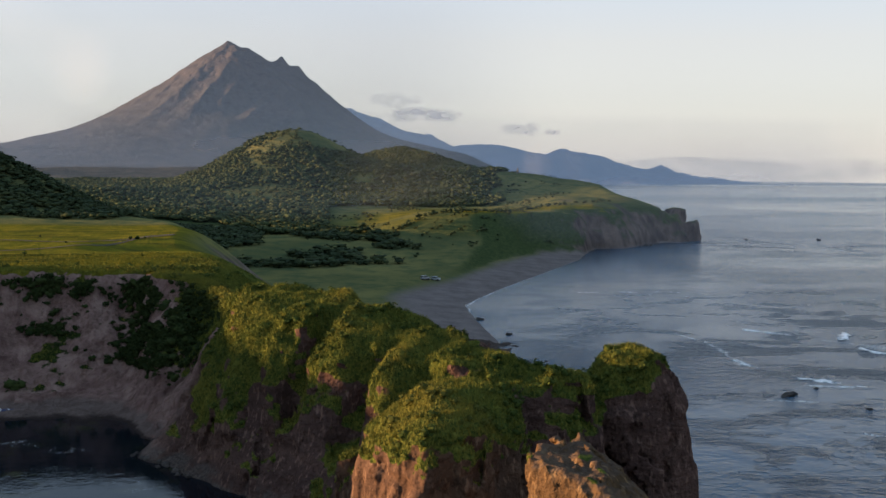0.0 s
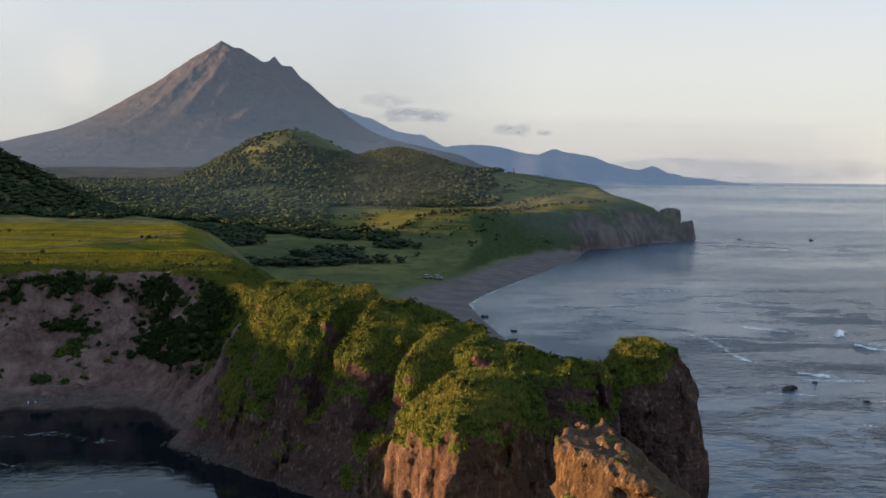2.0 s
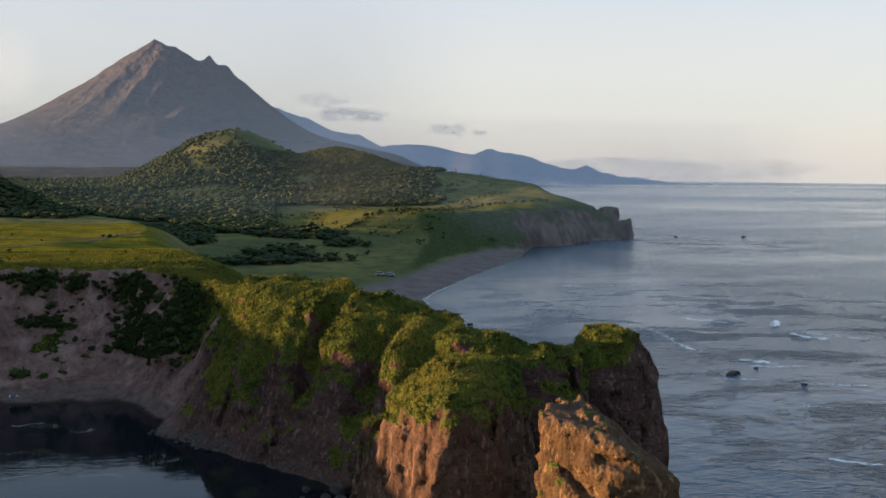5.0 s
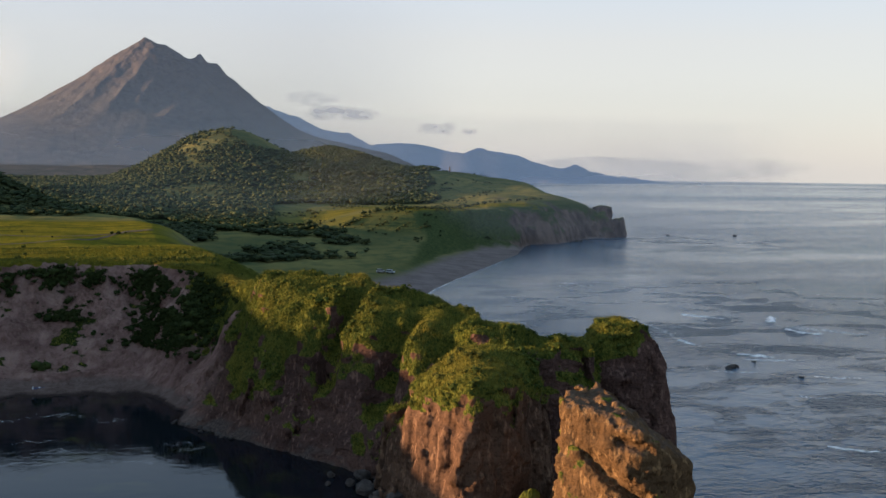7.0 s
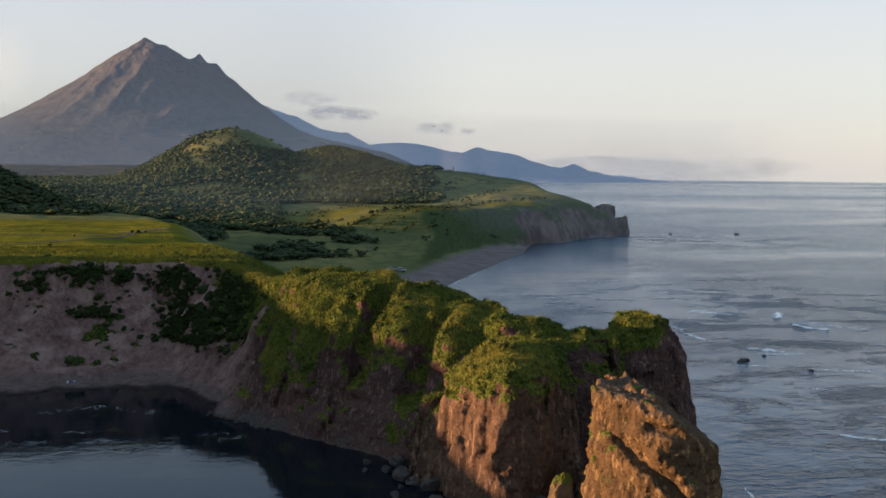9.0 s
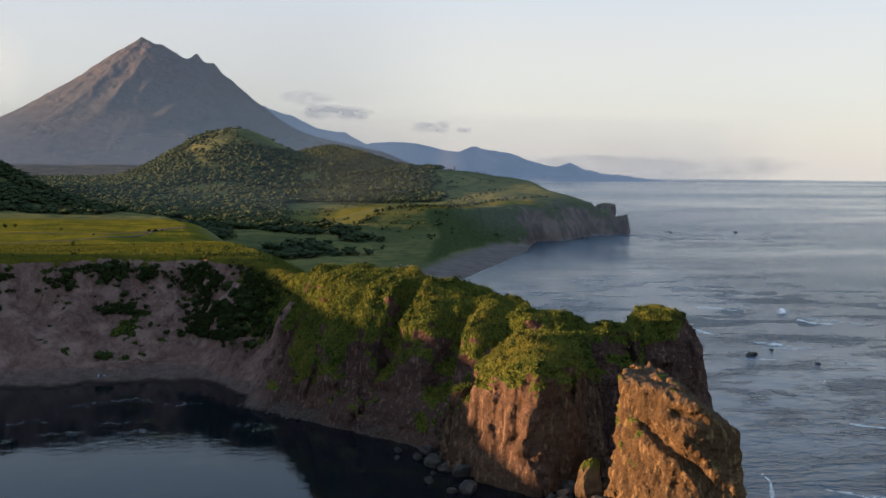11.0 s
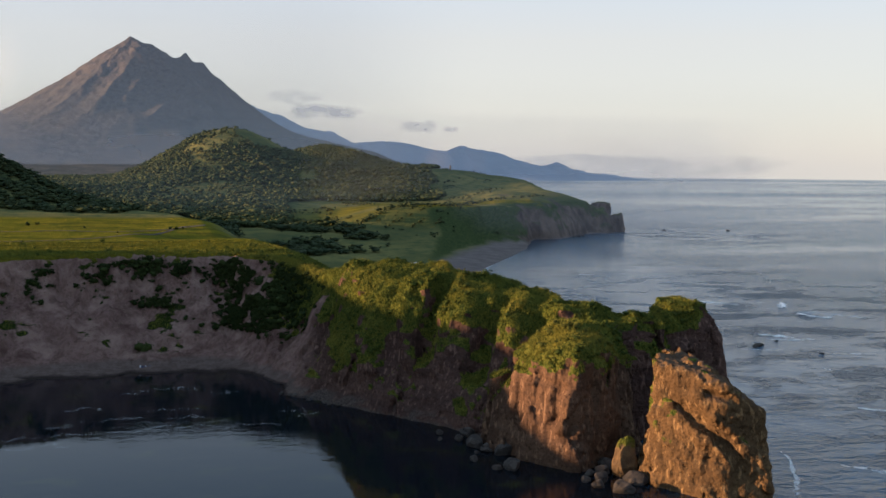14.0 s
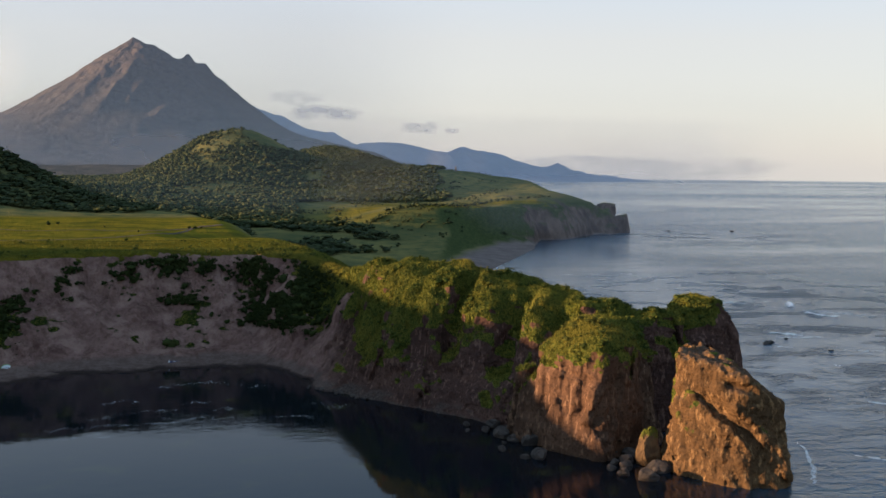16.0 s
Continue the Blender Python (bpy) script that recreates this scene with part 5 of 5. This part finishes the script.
def car(x, y, z, turn, paint, label):
    """A small off-road car: body, cabin, four wheels and windows."""
    ob = new("car")
    glass, rubber = plain("car_glass", (0.03, 0.04, 0.05), 0.15), plain("tyre_rubber", (0.02, 0.02, 0.02))
    for name, size, at, mat in (("body", (4.0, 1.7, 0.75), (0, 0, 0.8), paint), ("cabin", (2.5, 1.55, 0.65), (-0.45, 0, 1.5), paint), ("window", (2.3, 1.6, 0.4), (-0.45, 0, 1.52), glass), ("windscreen", (2.56, 1.35, 0.4), (-0.45, 0, 1.52), glass)):
        bm = bmesh.new()
        bmesh.ops.create_cube(bm, size=1, matrix=Matrix.Translation(at) @ Matrix.Diagonal((*size, 1)))
        bmesh.ops.bevel(bm, geom=bm.edges[:], offset=0.08 if mat is paint else 0.02, segments=2, affect="EDGES")
        bm_part(name, bm, mat, ob)
    for wx in (-1.3, 1.3):
        for wy in (-0.8, 0.8):
            bm = bmesh.new()
            cyl(bm, 0.38, 0.38, 0.25, pose(wx, wy, 0.38, 90, 0, 0))
            bm_part("wheel", bm, rubber, ob)
    ob.matrix_basis = pose(x, y, z, 0, 0, turn)
    return tagged(ob, label, "car", "cars on the bay meadow")


white_paint, grey_paint = plain("white_paint", (0.22, 0.22, 0.22), 0.4, 0.1), plain("grey_paint", (0.25, 0.27, 0.28), 0.4, 0.1)
for x, y, turn, paint, label in ((38.2, 430, 20, white_paint, "white off-road car parked on the bay meadow"), (43, 432, -30, grey_paint, "grey off-road car parked beside the beach")):
    p, d = on_land(np.array([x]), np.array([y]))
    car(x, y, p[0, 2] + 0.2, turn, paint, label)


def beacon(x, y):
    """A small light beacon: plinth, tapered tower, gallery and lantern."""
    p, d = on_land(np.array([x]), np.array([y]))
    ob = new("beacon")
    wall, dark = plain("beacon_wall", (0.10, 0.085, 0.07)), plain("dark_metal", (0.05, 0.05, 0.05))
    for name, r1, r2, depth, z, mat in (("plinth", 1.3, 1.2, 0.5, 0.25, wall), ("tower", 0.9, 0.6, 3.6, 2.3, wall), ("gallery", 0.85, 0.85, 0.15, 4.15, dark), ("lantern", 0.45, 0.45, 0.8, 4.6, dark), ("roof", 0.6, 0.05, 0.45, 5.2, dark)):
        bm = bmesh.new()
        cyl(bm, r1, r2, depth, Matrix.Translation((0, 0, z)))
        bm_part(name, bm, mat, ob)
    ob.matrix_basis = pose(x, y, p[0, 2] + 0.1)
    return tagged(ob, "small dark light beacon on the grassy hilltop", "beacon")


beacon(157, 876)


# ---- clouds ----
def cloud(x, y, z, w, h, seed, dense=0.6, colour=(0.42, 0.40, 0.44), label="small grey-violet cloud bank low in the evening sky"):
    """A thin distant cloud bank, with soft ragged edges."""
    n = Nodes("cloud_vapour")
    puff = n.noise(w / 3.2, 6, 0.6, (1.0, 1.0, 0.35), 0.3)
    n.done(colour, 1.0, 0.0)
    clear = n.t.nodes.new("ShaderNodeBsdfTransparent")
    both = n.t.nodes.new("ShaderNodeMixShader")
    n.put(both.inputs[0], n.math("MULTIPLY", n.ramp(n.math("MULTIPLY", puff, n.attr("thick")), 0.16, 0.62), dense))
    n.t.links.new(clear.outputs[0], both.inputs[1])
    n.t.links.new(n.bsdf.outputs[0], both.inputs[2])
    n.t.links.new(both.outputs[0], n.out.inputs[0])
    U, V = np.meshgrid(np.linspace(-1, 1, 41), np.linspace(-1, 1, 17), indexing="ij")
    X, Z = x + U * w, z + V * h + 0.25 * h * fbm(U * 2, V + seed, 0.0, 3)
    Y = y + 0 * U
    thick = np.clip(1.15 * (1 - U ** 2) * (1 - V ** 2), 0, 1) ** 0.7
    i = np.arange(U.size).reshape(U.shape)
    f = np.stack([i[:-1, :-1], i[1:, :-1], i[1:, 1:], i[:-1, 1:]], -1).reshape(-1, 4)
    ob = mesh_object("cloud", np.stack([X, Y, Z], -1).reshape(-1, 3), f, n.mat, True, (("thick", thick.ravel()),))
    ob.visible_shadow = False
    return tagged(ob, label, "cloud", kind="structure")


cloud(375, 4450, 288, 200, 40, 1, 0.55, (0.50, 0.46, 0.52))
cloud(250, 4450, 345, 150, 34, 4, 0.25, (0.55, 0.51, 0.55))
cloud(800, 4450, 226, 110, 30, 2, 0.42, (0.52, 0.48, 0.53))
cloud(946, 4450, 214, 42, 16, 3, 0.45, (0.52, 0.48, 0.53))
cloud(1500, 4100, 62, 1100, 60, 5, 0.34, (0.50, 0.52, 0.58), "pale lavender haze bank along the sea horizon")


def haze_sheet(y, xs, z1, dense, seed, label="translucent card that stands in for haze below the volcano"):
    """Upright translucent card that stands in for distance haze, densest below."""
    n = Nodes("haze_card")
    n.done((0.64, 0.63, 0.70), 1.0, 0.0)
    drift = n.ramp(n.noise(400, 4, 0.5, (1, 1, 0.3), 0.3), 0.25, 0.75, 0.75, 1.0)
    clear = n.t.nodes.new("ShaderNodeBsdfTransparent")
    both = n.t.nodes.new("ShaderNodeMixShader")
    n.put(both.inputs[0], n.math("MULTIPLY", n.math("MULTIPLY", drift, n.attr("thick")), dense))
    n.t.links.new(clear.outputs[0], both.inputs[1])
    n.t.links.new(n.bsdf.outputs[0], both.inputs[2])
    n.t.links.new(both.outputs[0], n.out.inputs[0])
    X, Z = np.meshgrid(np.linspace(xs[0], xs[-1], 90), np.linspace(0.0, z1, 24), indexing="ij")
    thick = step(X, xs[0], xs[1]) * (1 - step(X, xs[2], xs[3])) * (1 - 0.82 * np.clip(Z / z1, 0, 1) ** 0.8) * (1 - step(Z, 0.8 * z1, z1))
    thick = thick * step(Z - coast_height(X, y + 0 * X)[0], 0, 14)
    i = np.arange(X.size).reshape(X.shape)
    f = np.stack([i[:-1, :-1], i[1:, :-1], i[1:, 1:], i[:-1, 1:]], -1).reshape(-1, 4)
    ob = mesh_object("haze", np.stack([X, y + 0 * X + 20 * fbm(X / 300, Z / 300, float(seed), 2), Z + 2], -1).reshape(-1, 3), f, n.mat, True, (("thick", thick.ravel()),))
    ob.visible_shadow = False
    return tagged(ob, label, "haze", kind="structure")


# cards added to pale what lies behind them, as air haze would
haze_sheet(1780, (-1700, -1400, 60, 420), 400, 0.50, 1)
haze_sheet(3230, (-900, -700, 1450, 1900), 240, 0.42, 3, "translucent card that stands in for haze before the far mountains")
haze_sheet(588, (-700, -500, 300, 420), 110, 0.11, 2, "faint translucent card that stands in for haze before the woods")


# ---- worn track on the plateau ----
def track(pts, width, seed):
    """A worn wheel track draped on the meadow."""
    r = np.random.default_rng(seed)
    p = np.asarray(pts, float)
    t = np.linspace(0, len(p) - 1, 40 * (len(p) - 1) + 1)
    x, y = np.interp(t, range(len(p)), p[:, 0]), np.interp(t, range(len(p)), p[:, 1])
    y = y + 1.5 * fbm(x / 14, y / 14, float(seed), 2)
    dx, dy = np.gradient(x), np.gradient(y)
    k = np.hypot(dx, dy) + 1e-6
    w = width * (0.5 + 0.3 * r.random(len(t)))
    rows = []
    for side in (-1, 1):
        q, d = on_land(x - dy / k * w * side, y + dx / k * w * side, -0.12)
        rows.append(q)
    v = np.stack(rows, 1).reshape(-1, 3)
    i = np.arange(len(v)).reshape(-1, 2)
    f = np.stack([i[:-1, 0], i[1:, 0], i[1:, 1], i[:-1, 1]], -1)
    ob = mesh_object("dirt_track", v, f, plain("worn_soil", (0.055, 0.042, 0.018), 1.0, 0.5, 2.0))
    return tagged(ob, "dark worn wheel track across the plateau meadow", "track", kind="structure")


track([(-150, 352), (-118, 336), (-95, 332), (-78, 337), (-62, 345), (-54, 352)], 1.2, 1)
track([(-150, 286), (-108, 293), (-89, 307), (-71.5, 329), (-62, 350), (-54, 356)], 1.3, 2)
